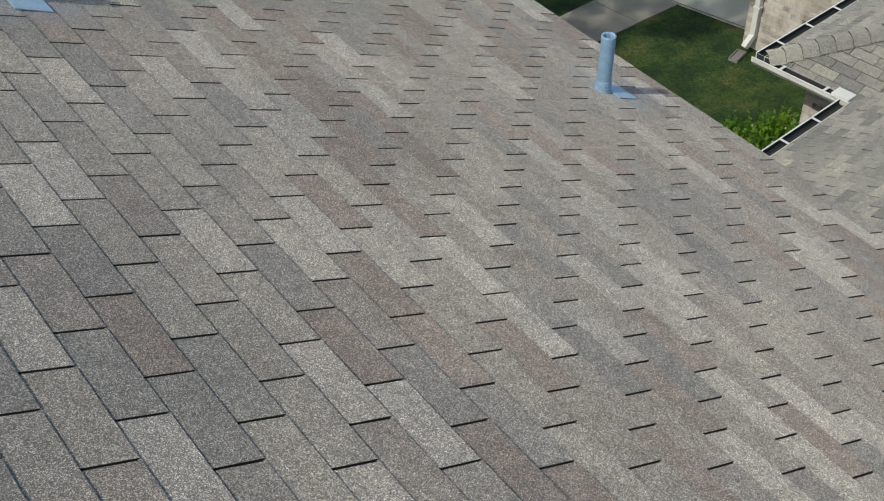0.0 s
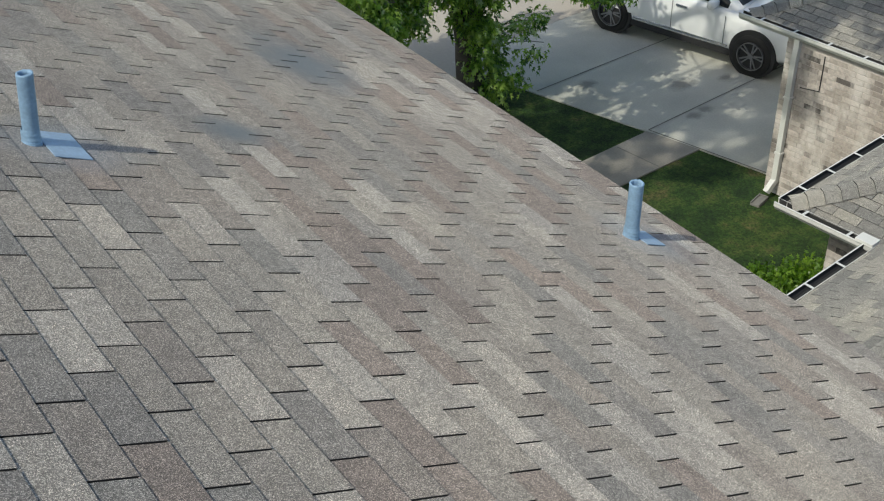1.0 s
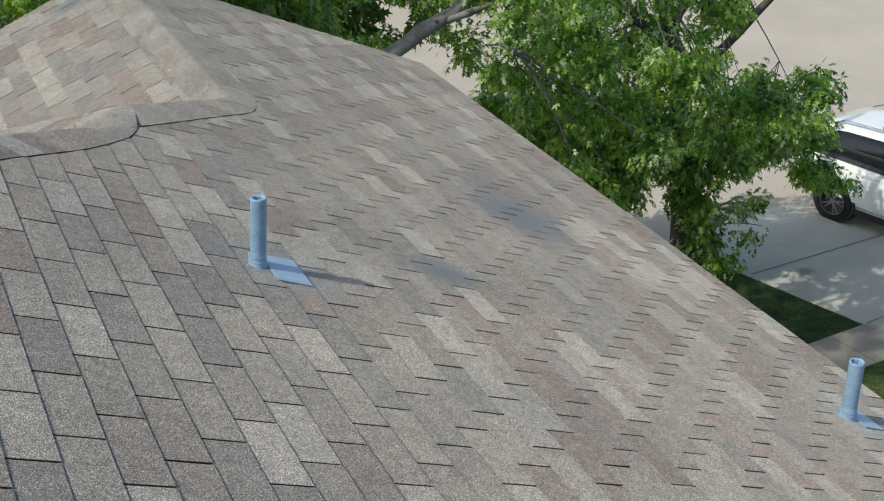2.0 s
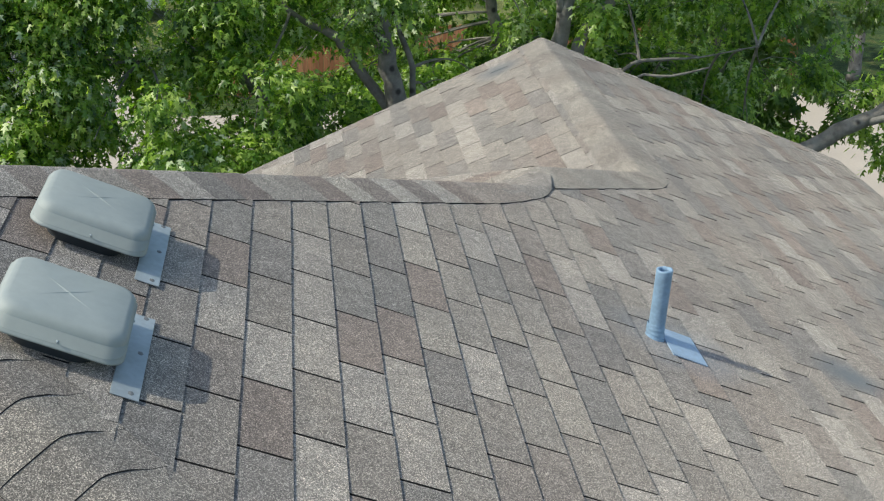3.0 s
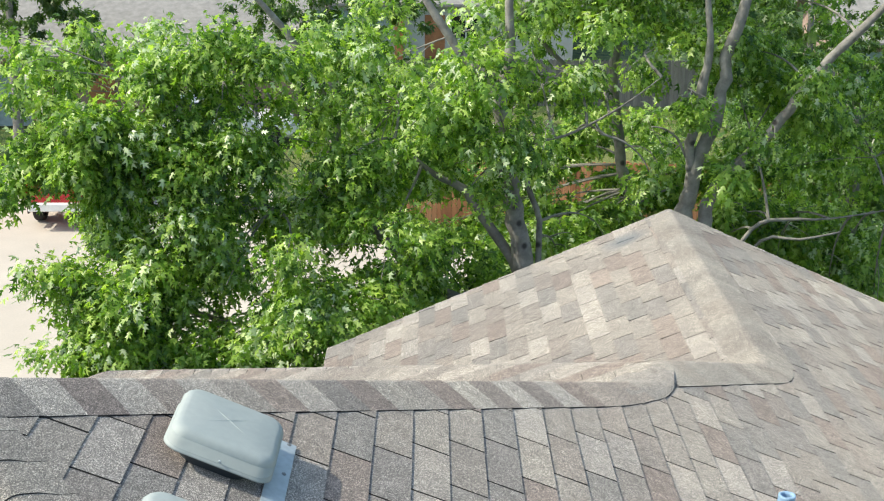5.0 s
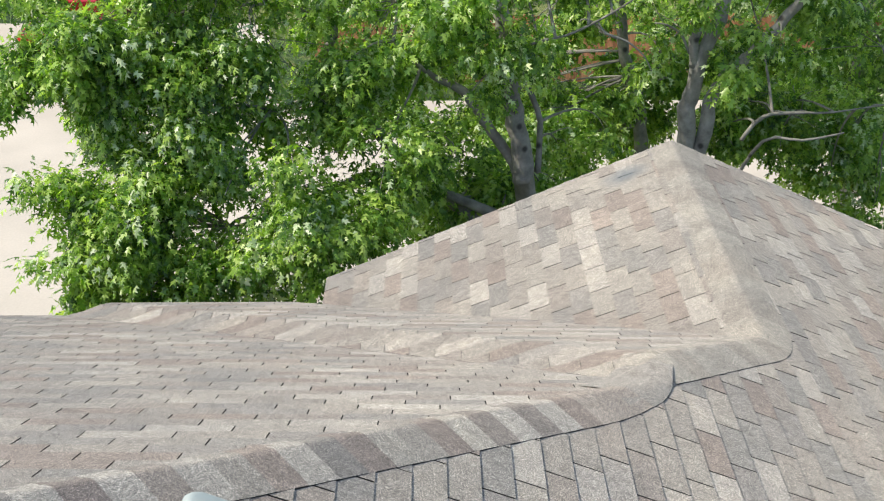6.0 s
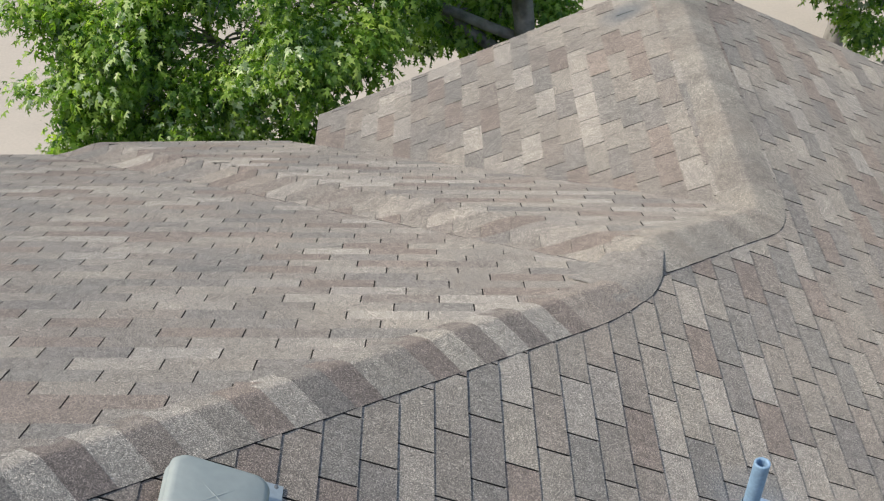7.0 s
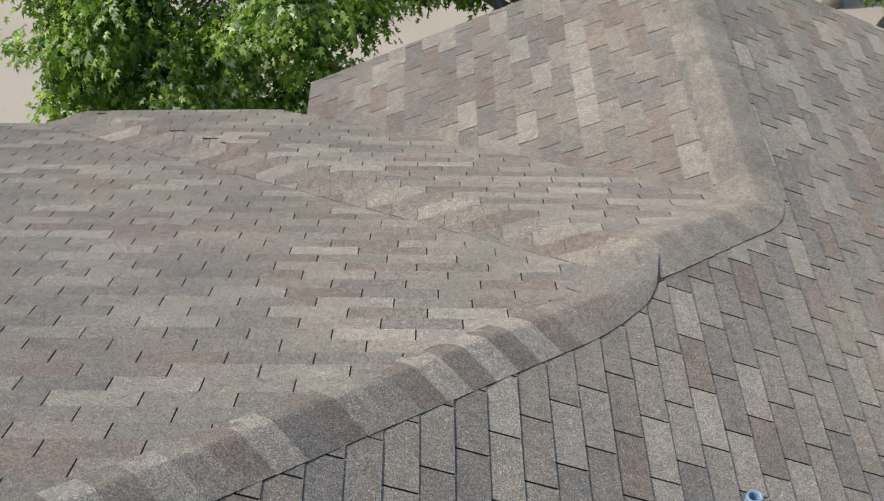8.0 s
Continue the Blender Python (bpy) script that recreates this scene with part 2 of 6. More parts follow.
def box(bm, low, high, m=None, bevel=0.0, segments=2):
    r = bmesh.ops.create_cube(bm, size=1.0)
    lo, hi = Vector(low), Vector(high)
    bmesh.ops.scale(bm, vec=hi - lo, verts=r["verts"])
    bmesh.ops.translate(bm, vec=(lo + hi) / 2, verts=r["verts"])
    if bevel:
        edges = list({e for v in r["verts"] for e in v.link_edges})
        out = bmesh.ops.bevel(bm, geom=edges, offset=bevel, segments=segments, affect="EDGES", profile=0.5)
        r["verts"] = list({v for f in out["faces"] for v in f.verts} | {v for v in r["verts"] if v.is_valid})
    if m is not None:
        bmesh.ops.transform(bm, matrix=m, verts=[v for v in r["verts"] if v.is_valid])
    return bm


def boxed(low, high, m=None, bevel=0.0):
    return box(bmesh.new(), low, high, m, bevel)


def tube(bm, points, radii, sides=12, caps=True):
    """A round tube along points, with a radius at each."""
    rings = []
    pts = [Vector(p) for p in points]
    for i, p in enumerate(pts):
        d = (pts[min(i + 1, len(pts) - 1)] - pts[max(i - 1, 0)]).normalized()
        a = d.orthogonal().normalized() if i == 0 else (a - d * a.dot(d)).normalized()
        b = d.cross(a)
        rings.append([bm.verts.new(p + radii[i] * (math.cos(t) * a + math.sin(t) * b)) for t in (2 * math.pi * k / sides for k in range(sides))])
    for r0, r1 in zip(rings, rings[1:]):
        for k in range(sides):
            bm.faces.new((r0[k], r0[(k + 1) % sides], r1[(k + 1) % sides], r1[k]))
    if caps:
        bm.faces.new(list(reversed(rings[0])))
        bm.faces.new(rings[-1])
    return bm


# ---- the roof's planes ----
T = 0.4383                       # rise per metre
COS = 1 / math.sqrt(1 + T * T)
SIN = T * COS
EXP, TAB, SLOT = 0.127, 0.305, 0.0075
B0, B_RAISE, D0 = 0.47, 0.11, 0.592
RIDGE_X, RIDGE_Z = 1.772, -T * 1.772
SEAM, RAMP = 3.17, 0.36          # the overlay begins along x + y = SEAM
EAVE_X, EAVE_B, EAVE_C, EAVE_D, RAKE_Y, FAR_X = 4.10, 5.80, -0.69, -5.45, 5.99, -9.0
HIP_X = -1.211                   # top of the hips, where the main ridge ends
MAIN_Y = (B0 - D0) / (2 * T)
GROUND = -8.6


def lift(x, y):
    """How far the overlay by the small gable stands above the old slope."""
    s = min(1.0, max(0.0, (x + y - SEAM) / RAMP))
    return B_RAISE * s * s * (3 - 2 * s)


def roof_z(x, y):
    main = min(-T * x, B0 - T * y + lift(x, y), D0 + T * y)
    wing = min(-T * x, RIDGE_Z - T * (RIDGE_X - x))
    return max(main, wing) if x + y > SEAM else main


class Slope:
    """A plane of the roof, with the places of its courses and slots."""

    slot, tab = 0.0055, TAB

    def __init__(self, origin, down_xy, shift, phase, stagger, raised=False):
        self.o = Vector(origin)
        self.d = Vector((down_xy[0] * COS, down_xy[1] * COS, -SIN))
        self.n = Vector((down_xy[0] * SIN, down_xy[1] * SIN, COS))
        self.a = self.n.cross(self.d)
        self.shift, self.phase, self.stagger, self.raised = shift, phase, stagger, raised

    def line(self, k, u=0.0):
        """How far down the slope course k begins."""
        return EXP * (k + self.shift)

    def start(self, k):
        return TAB * (self.phase + self.stagger * k)

    def at(self, u, v, h=0.0):
        p = self.o + self.a * u + self.d * v + self.n * h
        if self.raised:
            p.z += lift(p.x, p.y)
        return p

    def matrix(self, u, v, h=0.0):
        m = Matrix((self.d, self.a, self.n)).transposed().to_4x4()
        m.translation = self.at(u, v, h)
        return m

    def span(self, corners):
        """The range of courses and of u that a stretch of the plan needs."""
        flat = [(Vector((x, y, 0)) - Vector((self.o.x, self.o.y, 0))) for x, y in corners]
        vs = [p.dot(Vector((self.d.x, self.d.y, 0))) / COS / COS for p in flat]
        us = [p.dot(self.a) for p in flat]
        return min(us), max(us), min(vs), max(vs)


def clipped(poly, sides):
    """Cuts a polygon of (x, y, u, v) by half planes (a, b, c): a x + b y <= c."""
    for a, b, c in sides:
        out = []
        for p, q in zip(poly, poly[1:] + poly[:1]):
            fp, fq = a * p[0] + b * p[1] - c, a * q[0] + b * q[1] - c
            if fp <= 0:
                out.append(p)
            if fp * fq < 0:
                s = fp / (fp - fq)
                out.append(tuple(i + s * (j - i) for i, j in zip(p, q)))
        poly = out
        if len(poly) < 3:
            return []
    return poly


class Field:
    """Gathers the tabs of one material that are too many to be objects."""

    def __init__(self):
        self.verts, self.faces, self.sides = [], [], []

    def tab(self, slope, poly, k, thick):
        """A tab from its outline in (u, v): its lower edge stands proud by its thickness."""
        n0, n = len(self.verts), len(poly)
        for u, v in poly:
            self.verts.append(slope.at(u, v, 0.001 + thick * (v - slope.line(k, u)) / EXP))
        for u, v in poly:
            self.verts.append(slope.at(u, v, -0.004))
        self.faces.append(list(range(n0, n0 + n)))
        self.sides += [0] + [1] * n
        for i in range(n):
            j = (i + 1) % n
            self.faces.append([n0 + j, n0 + i, n0 + n + i, n0 + n + j])


    def mesh(self, mat):
        """All tabs as one mesh, their cut edges in bare asphalt."""
        me = from_lists("shingles", self.verts, self.faces)
        ob = meshed("shingles", me, mat, edge=M_FELT)
        me.polygons.foreach_set("material_index", self.sides)
        return ob


rng = random.Random(4)


def tab_rects(slope, corners, sides):
    """Every tab of a stretch of the plan: course, start, outline in (u, v), and whether it is whole."""
    u_lo, u_hi, v_lo, v_hi = slope.span(corners)
    for k in range(math.floor(v_lo / EXP - slope.shift) - 1, math.ceil(v_hi / EXP * 1.08 - slope.shift) + 1):
        first, wide = slope.start(k), slope.tab
        for j in range(math.floor((u_lo - first) / wide) - 1, math.ceil((u_hi - first) / wide) + 1):
            u0 = first + wide * j
            mid = u0 + wide / 2
            centre = slope.at(mid, slope.line(k + 0.5, mid))
            past = centre.x + centre.y - SEAM
            bent = slope.raised and -0.25 < past < RAMP + 0.25
            on_ramp = slope.raised and -0.1 < past < RAMP + 0.05
            gap = 0.001 if on_ramp else slope.slot / 2
            steps = 12 if bent else 1
            us = [u0 + gap + (wide - 2 * gap) * i / steps for i in range(steps + 1)]
            for some in [us]:
                rect = [(u, slope.line(k + 1, u)) for u in some] + [(u, slope.line(k, u) - 0.003) for u in reversed(some)]
                pts = [(slope.at(u, v).x, slope.at(u, v).y, u, v) for u, v in rect]
                for cut in filter(None, (clipped(pts, edge) for edge in (sides(centre.x, centre.y) if callable(sides) else [sides]))):
                    yield k, u0, [(p[2], p[3]) for p in cut], len(cut) == len(pts) and all(abs(p[0] - q[0]) < 1e-9 for p, q in zip(cut, pts))


class LongSlope(Slope):
    """The slope that faces the neighbour, whose lower courses were laid closer."""

    slot = SLOT

    def line(self, k, u=0.0):
        return EXP * (k if k <= 16 else 16 + (k - 16) * 0.90 if k <= 27 else 25.9 + (k - 27) * 0.955)

    def start(self, k):
        return TAB * (0.406 * k if k <= 17 else 0.406 * 17 + 0.384 * (k - 17))


SLOPE_A = LongSlope((0, 0, 0), (1, 0), 0.0, 0.0, 0.406)


class BackSlope(Slope):
    """The slope away from the vents, whose courses were laid a little wide and out of true."""

    tab = 0.315

    def line(self, k, u=0.0):
        n, w = k - 0.5, u - 1.5
        return -0.0372 + 0.13514 * n + 0.0299 * w - 0.000064 * n * n + 0.00138 * n * w

    def start(self, k):
        return self.tab * (0.067 + 0.432 * k)


SLOPE_B = BackSlope((0, 0, B0), (0, 1), 0.42, 0.067, 0.432, True)
SLOPE_C = Slope((RIDGE_X, 0, RIDGE_Z), (-1, 0), 0.45, -0.93, -0.40)
SLOPE_D = Slope((0, 0, D0), (0, -1), 0.3, 0.2, 0.41)
HIP_B = B0 / T                   # y - x along the hip between A and B
HIP_M = (B0 + B_RAISE) / T       # the same beside the overlay
HIP_D = -D0 / T                  # x + y along the hip between A and D


BACK = 0.06                      # the field stops short of hips and ridges, under the caps


def sides_a(x, y):
    some = [(1, 0, EAVE_X + 0.02), (0, 1, RAKE_Y + 0.01), (-1, -1, -HIP_D - BACK)]
    return [some + [(-1, 0, -RIDGE_X - BACK)]] if y > RIDGE_X + HIP_M else [some + [(-1, 1, (B0 + lift(x, y)) / T - (0.11 if SEAM - 0.2 < x + y < SEAM + RAMP + 0.3 else BACK))]]


def sides_b(x, y):
    back = 0.09 if 2.95 < x + y < 3.75 else BACK
    old = [(1, -1, -HIP_B - back), (0, 1, EAVE_B + 0.03), (-1, 0, -FAR_X), (1, 1, SEAM - 0.003), (0, -1, -MAIN_Y - BACK)]
    over = [(1, -1, -HIP_M - back), (0, 1, EAVE_B), (-1, -1, -SEAM - 0.002), (1, 1, 2 * RIDGE_X + HIP_M)]
    return [old, over]


SIDES_C = [(1, 0, RIDGE_X - BACK), (-1, 0, -EAVE_C + 0.02), (0, 1, RAKE_Y + 0.01), (-1, -1, -2 * RIDGE_X - HIP_M)]
SIDES_D = [(0, -1, -EAVE_D + 0.02), (1, 1, HIP_D - BACK), (-1, 0, -FAR_X), (0, 1, MAIN_Y - BACK)]

# ---- the house under it ----
house = thing("house", "two-storey house with a weathered grey-brown shingle hip roof", "house", (0, 0, GROUND))


def under(ob, parent):
    """Hangs a mesh whose points are in world places under a thing."""
    ob.parent = parent
    ob.matrix_parent_inverse = parent.matrix_world.inverted()
    return ob


bpy.context.view_layer.update()


def slab(points, thick):
    """A sheet with thickness from corner points of one plane."""
    bm = bmesh.new()
    top = [bm.verts.new(p) for p in points]
    bot = [bm.verts.new(Vector(p) - Vector((0, 0, thick))) for p in points]
    bm.faces.new(top)
    bm.faces.new(list(reversed(bot)))
    for i in range(len(top)):
        j = (i + 1) % len(top)
        bm.faces.new((top[j], top[i], bot[i], bot[j]))
    bmesh.ops.recalc_face_normals(bm, faces=bm.faces)
    return bm


def on_a(x, y):
    return (x, y, -T * x - 0.006)


def on_b(x, y, up=0.0):
    return (x, y, B0 + up - T * y - 0.006)


def on_c(x, y):
    return (x, y, RIDGE_Z - T * (RIDGE_X - x) - 0.006)


def on_d(x, y):
    return (x, y, D0 + T * y - 0.006)


R1 = (RIDGE_X, RIDGE_X + HIP_M)
under(part("roof_deck", slab([on_a(HIP_X, MAIN_Y), on_a((SEAM - HIP_B) / 2, (SEAM + HIP_B) / 2), on_a((SEAM + RAMP - HIP_M) / 2, (SEAM + RAMP + HIP_M) / 2), on_a(RIDGE_X, R1[1]), on_a(RIDGE_X, RAKE_Y), on_a(EAVE_X, RAKE_Y), on_a(EAVE_X, EAVE_D), on_a(HIP_D - EAVE_D, EAVE_D)], 0.05), M_FELT), house)
under(part("roof_deck", slab([on_b(FAR_X, MAIN_Y), on_b(HIP_X, MAIN_Y), on_b(2.4, 2.4 + HIP_B), on_b(2.4, EAVE_B - 0.1), on_b(FAR_X, EAVE_B)], 0.05), M_FELT), house)
under(part("roof_deck", slab([on_b(SEAM - 2.0 - 0.15, 2.0 + 0.5, B_RAISE), on_b(R1[0] - 0.02, R1[1], B_RAISE), on_b(2 * RIDGE_X + HIP_M - EAVE_B, EAVE_B, B_RAISE), on_b(SEAM + RAMP - EAVE_B, EAVE_B, B_RAISE)], 0.03), M_FELT), house)
under(part("roof_deck", slab([on_c(RIDGE_X, R1[1]), on_c(RIDGE_X, RAKE_Y), on_c(EAVE_C, RAKE_Y), on_c(EAVE_C, 2 * RIDGE_X + HIP_M - EAVE_C)], 0.05), M_FELT), house)
under(part("roof_deck", slab([on_d(FAR_X, MAIN_Y), on_d(HIP_X, MAIN_Y), on_d(HIP_D - EAVE_D, EAVE_D), on_d(FAR_X, EAVE_D)], 0.05), M_FELT), house)

WALL_TOP = -T * EAVE_X - 0.1
under(part("wall", boxed((FAR_X + 0.1, EAVE_D + 0.45, GROUND), (EAVE_X - 0.45, EAVE_B - 0.5, WALL_TOP)), M_SIDING), house)
bm = boxed((EAVE_C + 0.45, EAVE_B - 0.5, GROUND), (EAVE_X - 0.45, RAKE_Y - 0.35, WALL_TOP))
under(part("wall", bm, M_SIDING), house)
under(part("gable_wall", slab([(EAVE_C + 0.5, RAKE_Y - 0.35, WALL_TOP), (EAVE_X - 0.45, RAKE_Y - 0.35, WALL_TOP), (RIDGE_X, RAKE_Y - 0.35, RIDGE_Z - 0.08)], 0.02), M_SIDING), house)
under(part("fascia", boxed((EAVE_X - 0.05, EAVE_D, -T * EAVE_X - 0.22), (EAVE_X - 0.015, RAKE_Y - 0.02, -T * EAVE_X - 0.035)), M_WHITE), house)
under(part("soffit", boxed((EAVE_X - 0.5, EAVE_D, -T * EAVE_X - 0.22), (EAVE_X - 0.05, RAKE_Y - 0.02, -T * EAVE_X - 0.2)), M_WHITE), house)
under(part("fascia", boxed((FAR_X, EAVE_B - 0.05, B0 - T * EAVE_B - 0.22), (EAVE_C, EAVE_B - 0.015, B0 - T * EAVE_B - 0.035)), M_WHITE), house)
under(part("soffit", boxed((FAR_X, EAVE_B - 0.5, B0 - T * EAVE_B - 0.22), (EAVE_C, EAVE_B - 0.05, B0 - T * EAVE_B - 0.2)), M_WHITE), house)
under(part("fascia", boxed((EAVE_C + 0.015, EAVE_B, on_c(EAVE_C, 0)[2] - 0.2), (EAVE_C + 0.05, RAKE_Y - 0.02, on_c(EAVE_C, 0)[2] - 0.03)), M_WHITE), house)

# ---- shingles ----
tab_bm = bmesh.new()
W = TAB - SLOT
top = [tab_bm.verts.new(p) for p in ((EXP, 0, 0.0045), (EXP, W, 0.0045), (-0.003, W, 0.0), (-0.003, 0, 0.0))]
bot = [tab_bm.verts.new((p.co.x, p.co.y, -0.004)) for p in top]
tab_bm.faces.new(top)
for i in range(4):
    j = (i + 1) % 4
    tab_bm.faces.new((top[j], top[i], bot[i], bot[j])).material_index = 1
TAB_MESH = bpy.data.meshes.new("shingle")
tab_bm.to_mesh(TAB_MESH)
tab_bm.free()
TAB_MESH.materials.append(M_TAB)
TAB_MESH.materials.append(M_FELT)

field = Field()
singles = []


def near_stretch(x, y):
    return -0.75 < x < 2.2 and -1.55 < y < 2.1 and x + y > -0.95 and y - x < 0.7


for k, u0, poly, whole in tab_rects(SLOPE_A, [(HIP_X, MAIN_Y), (RIDGE_X, RAKE_Y), (EAVE_X, RAKE_Y), (EAVE_X, EAVE_D), (HIP_D - EAVE_D, EAVE_D)], sides_a):
    v0 = SLOPE_A.line(k)
    mid = SLOPE_A.at(u0 + TAB / 2, v0 + EXP / 2)
    if whole and k < 16 and near_stretch(mid.x, mid.y) and len(singles) < 300:
        singles.append((k, u0, v0))
    else:
        field.tab(SLOPE_A, poly, k, rng.uniform(0.003, 0.0055))
for k, u0, poly, whole in tab_rects(SLOPE_B, [(FAR_X, MAIN_Y), (RIDGE_X, R1[1]), (FAR_X, EAVE_B), (RIDGE_X, EAVE_B)], sides_b):
    field.tab(SLOPE_B, poly, k, rng.uniform(0.003, 0.0055))
for k, u0, poly, whole in tab_rects(SLOPE_C, [(RIDGE_X, R1[1]), (RIDGE_X, RAKE_Y), (EAVE_C, RAKE_Y), (EAVE_C, R1[1])], SIDES_C):
    field.tab(SLOPE_C, poly, k, rng.uniform(0.003, 0.0055))
for k, u0, poly, whole in tab_rects(SLOPE_D, [(FAR_X, MAIN_Y), (HIP_X, MAIN_Y), (HIP_D - EAVE_D, EAVE_D), (FAR_X, EAVE_D)], SIDES_D):
    field.tab(SLOPE_D, poly, k, rng.uniform(0.003, 0.0055))
rest = under(field.mesh(M_TABS), house)
tagged(rest, "blended grey, beige and brown three-tab shingles", kind="stuff")


def hip_cap(path, t0, t1, half, butt, up, mat, lower=None):
    """One bent cap shingle over a hip or ridge, from t0 (tucked) to t1 (its butt) along the path; lower: its reach on the side that falls to the neighbour."""
    bm = bmesh.new()
    rows = []
    across = [-1, -0.7, -0.4, -0.2, -0.1, -0.05, 0, 0.05, 0.1, 0.2, 0.4, 0.75, 1]
    for i, t in enumerate((t0, t0 + (t1 - t0) * 0.5, t1)):
        p, d = path(t)
        side = Vector((d.y, -d.x, 0)).normalized()
        row = []
        for s in across:
            reach = s * ((lower or half) if s > 0 else half)
            x, y = p.x + side.x * reach, p.y + side.y * reach
            rest_z = sum(roof_z(x + side.x * half * o, y + side.y * half * o) for o in (-0.12, -0.06, 0.0, 0.06, 0.12)) / 5
            rise = up + (0.009 + butt * i if -0.6 < s < 0.9 else 0.006 + butt * 0.6 * i if s > 0 else 0.004 + butt * 0.3 * i)
            row.append((x, y, rest_z + rise))
        rows.append(row)
    top = [[bm.verts.new(p) for p in row] for row in rows]
    bot = [[bm.verts.new((x, y, z - 0.012)) for x, y, z in row] for row in rows]
    n = len(across)
    for i in range(2):
        for j in range(n - 1):
            bm.faces.new((top[i][j], top[i][j + 1], top[i + 1][j + 1], top[i + 1][j]))
        bm.faces.new((top[i][0], top[i + 1][0], bot[i + 1][0], bot[i][0]))
        bm.faces.new((top[i][-1], bot[i][-1], bot[i + 1][-1], top[i + 1][-1])).material_index = 1
    for j in range(n - 1):
        bm.faces.new((top[2][j], top[2][j + 1], bot[2][j + 1], bot[2][j])).material_index = 1
    bmesh.ops.recalc_face_normals(bm, faces=bm.faces)
    ob = under(part("ridge_cap", bm, mat, None, "", True), house)
    ob.data.materials.append(M_FELT)
    ob.data.set_sharp_from_angle(angle=radians(40))
    return ob


def along(points):
    """A path through plan points: t in metres gives the place and the heading."""
    pts = [Vector((x, y, 0)) for x, y in points]
    lens = [(b - a).length for a, b in zip(pts, pts[1:])]

    def path(t):
        i, s = 0, t
        while i < len(lens) - 1 and s > lens[i]:
            s -= lens[i]
            i += 1
        d = (pts[i + 1] - pts[i]).normalized()
        return pts[i] + d * s, d

    return path, sum(lens)


def cap_run(points, half, butt=0.002, up=0.0, step=0.125, tuck=0.05, even=False, lower=None):
    """Caps one after the other along a path. Blended ones take their tone by chance, seldom the same twice running."""
    path, length = along(points)
    n = max(1, round(length / step))
    last = None
    for i in range(n):
        some = [m for m in (M_LIGHT_CAP, M_LIGHT_CAP, M_DARK_CAP, M_DARK_CAP, M_MID_CAP) if m is not last or rng.random() < 0.25]
        last = M_EVEN_CAP if even else M_MID_CAP if i > n - 4 else rng.choice(some)
        low = lower[0] + (lower[1] - lower[0]) * min(1.0, i * length / n / lower[2]) if lower else None
        hip_cap(path, max(0.0, (i * length / n) - tuck), (i + 1) * length / n, half, butt, up - (0.007 if even and i == 0 else 0.0), last, low)


def curve(p, q, r, n=6):
    """Points of a bend from p by q to r."""
    return [((1 - s) ** 2 * p[0] + 2 * s * (1 - s) * q[0] + s * s * r[0], (1 - s) ** 2 * p[1] + 2 * s * (1 - s) * q[1] + s * s * r[1]) for s in (i / n for i in range(n + 1))]


def hip_end_cap(lower, upper, rise, mat):
    """The last cap of the old hip, slumped over the overlay: a sheet between its two edges in plan, with a rounded lower corner and a thin butt."""
    bm = bmesh.new()
    n, across = len(lower), 12
    top = []
    for i, (a, b) in enumerate(zip(lower, upper)):
        row = []
        for j in range(across + 1):
            f = j / across
            x, y = a[0] + (b[0] - a[0]) * f, a[1] + (b[1] - a[1]) * f
            rest_z = sum(roof_z(x + 0.02 * o, y - 0.02 * o) for o in (-2, -1, 0, 1, 2)) / 5
            edge = min(1.0, 0.35 + f * 4, 0.1 + (1 - f) * 3)
            row.append(bm.verts.new((x, y, rest_z + 0.004 + rise * edge * (0.55 + 0.45 * i / (n - 1)))))
        top.append(row)
    low = [[bm.verts.new((v.co.x, v.co.y, v.co.z - 0.011)) for v in row] for row in top]
    for i in range(n - 1):
        for j in range(across):
            bm.faces.new((top[i][j], top[i][j + 1], top[i + 1][j + 1], top[i + 1][j]))
        bm.faces.new((top[i][0], top[i + 1][0], low[i + 1][0], low[i][0])).material_index = 1
        bm.faces.new((top[i][-1], low[i][-1], low[i + 1][-1], top[i + 1][-1]))
    for j in range(across):
        bm.faces.new((top[-1][j], top[-1][j + 1], low[-1][j + 1], low[-1][j])).material_index = 1
    bmesh.ops.recalc_face_normals(bm, faces=bm.faces)
    ob = under(part("ridge_cap", bm, mat, None, "", True), house)
    ob.data.materials.append(M_FELT)
    ob.data.set_sharp_from_angle(angle=radians(40))


H_RUN = [(HIP_X, MAIN_Y), (0.68, 1.752), (0.78, 1.87), (0.86, 1.985)]
OVER_RUN = [(0.955, 0.955 + HIP_M), (R1[0] - 0.20, R1[1] - 0.20)] + curve((R1[0] - 0.12, R1[1] - 0.12), R1, (R1[0], R1[1] + 0.17)) + [(RIDGE_X, RAKE_Y - 0.01)]
cap_run(H_RUN, 0.105, 0.0015, lower=(0.165, 0.165, 1.0))
cap_run(OVER_RUN, 0.155, 0.0012, even=True, lower=(0.205, 0.176, 0.8))
hip_end_cap(curve((0.905, 1.783), (1.035, 1.92), (1.075, 2.02), 4) + [(1.10, 2.08), (1.12, 2.14)],
            curve((0.695, 2.06), (0.77, 2.19), (0.91, 2.40), 4) + [(1.06, 2.43), (1.165, 2.40)], 0.013, M_MID_CAP)
cap_run([(HIP_X - 0.022, MAIN_Y + 0.022), (HIP_D - EAVE_D - 0.02, EAVE_D + 0.02)], 0.15, 0.0025, even=True)
cap_run([(FAR_X, MAIN_Y), (HIP_X + 0.05, MAIN_Y)], 0.15)
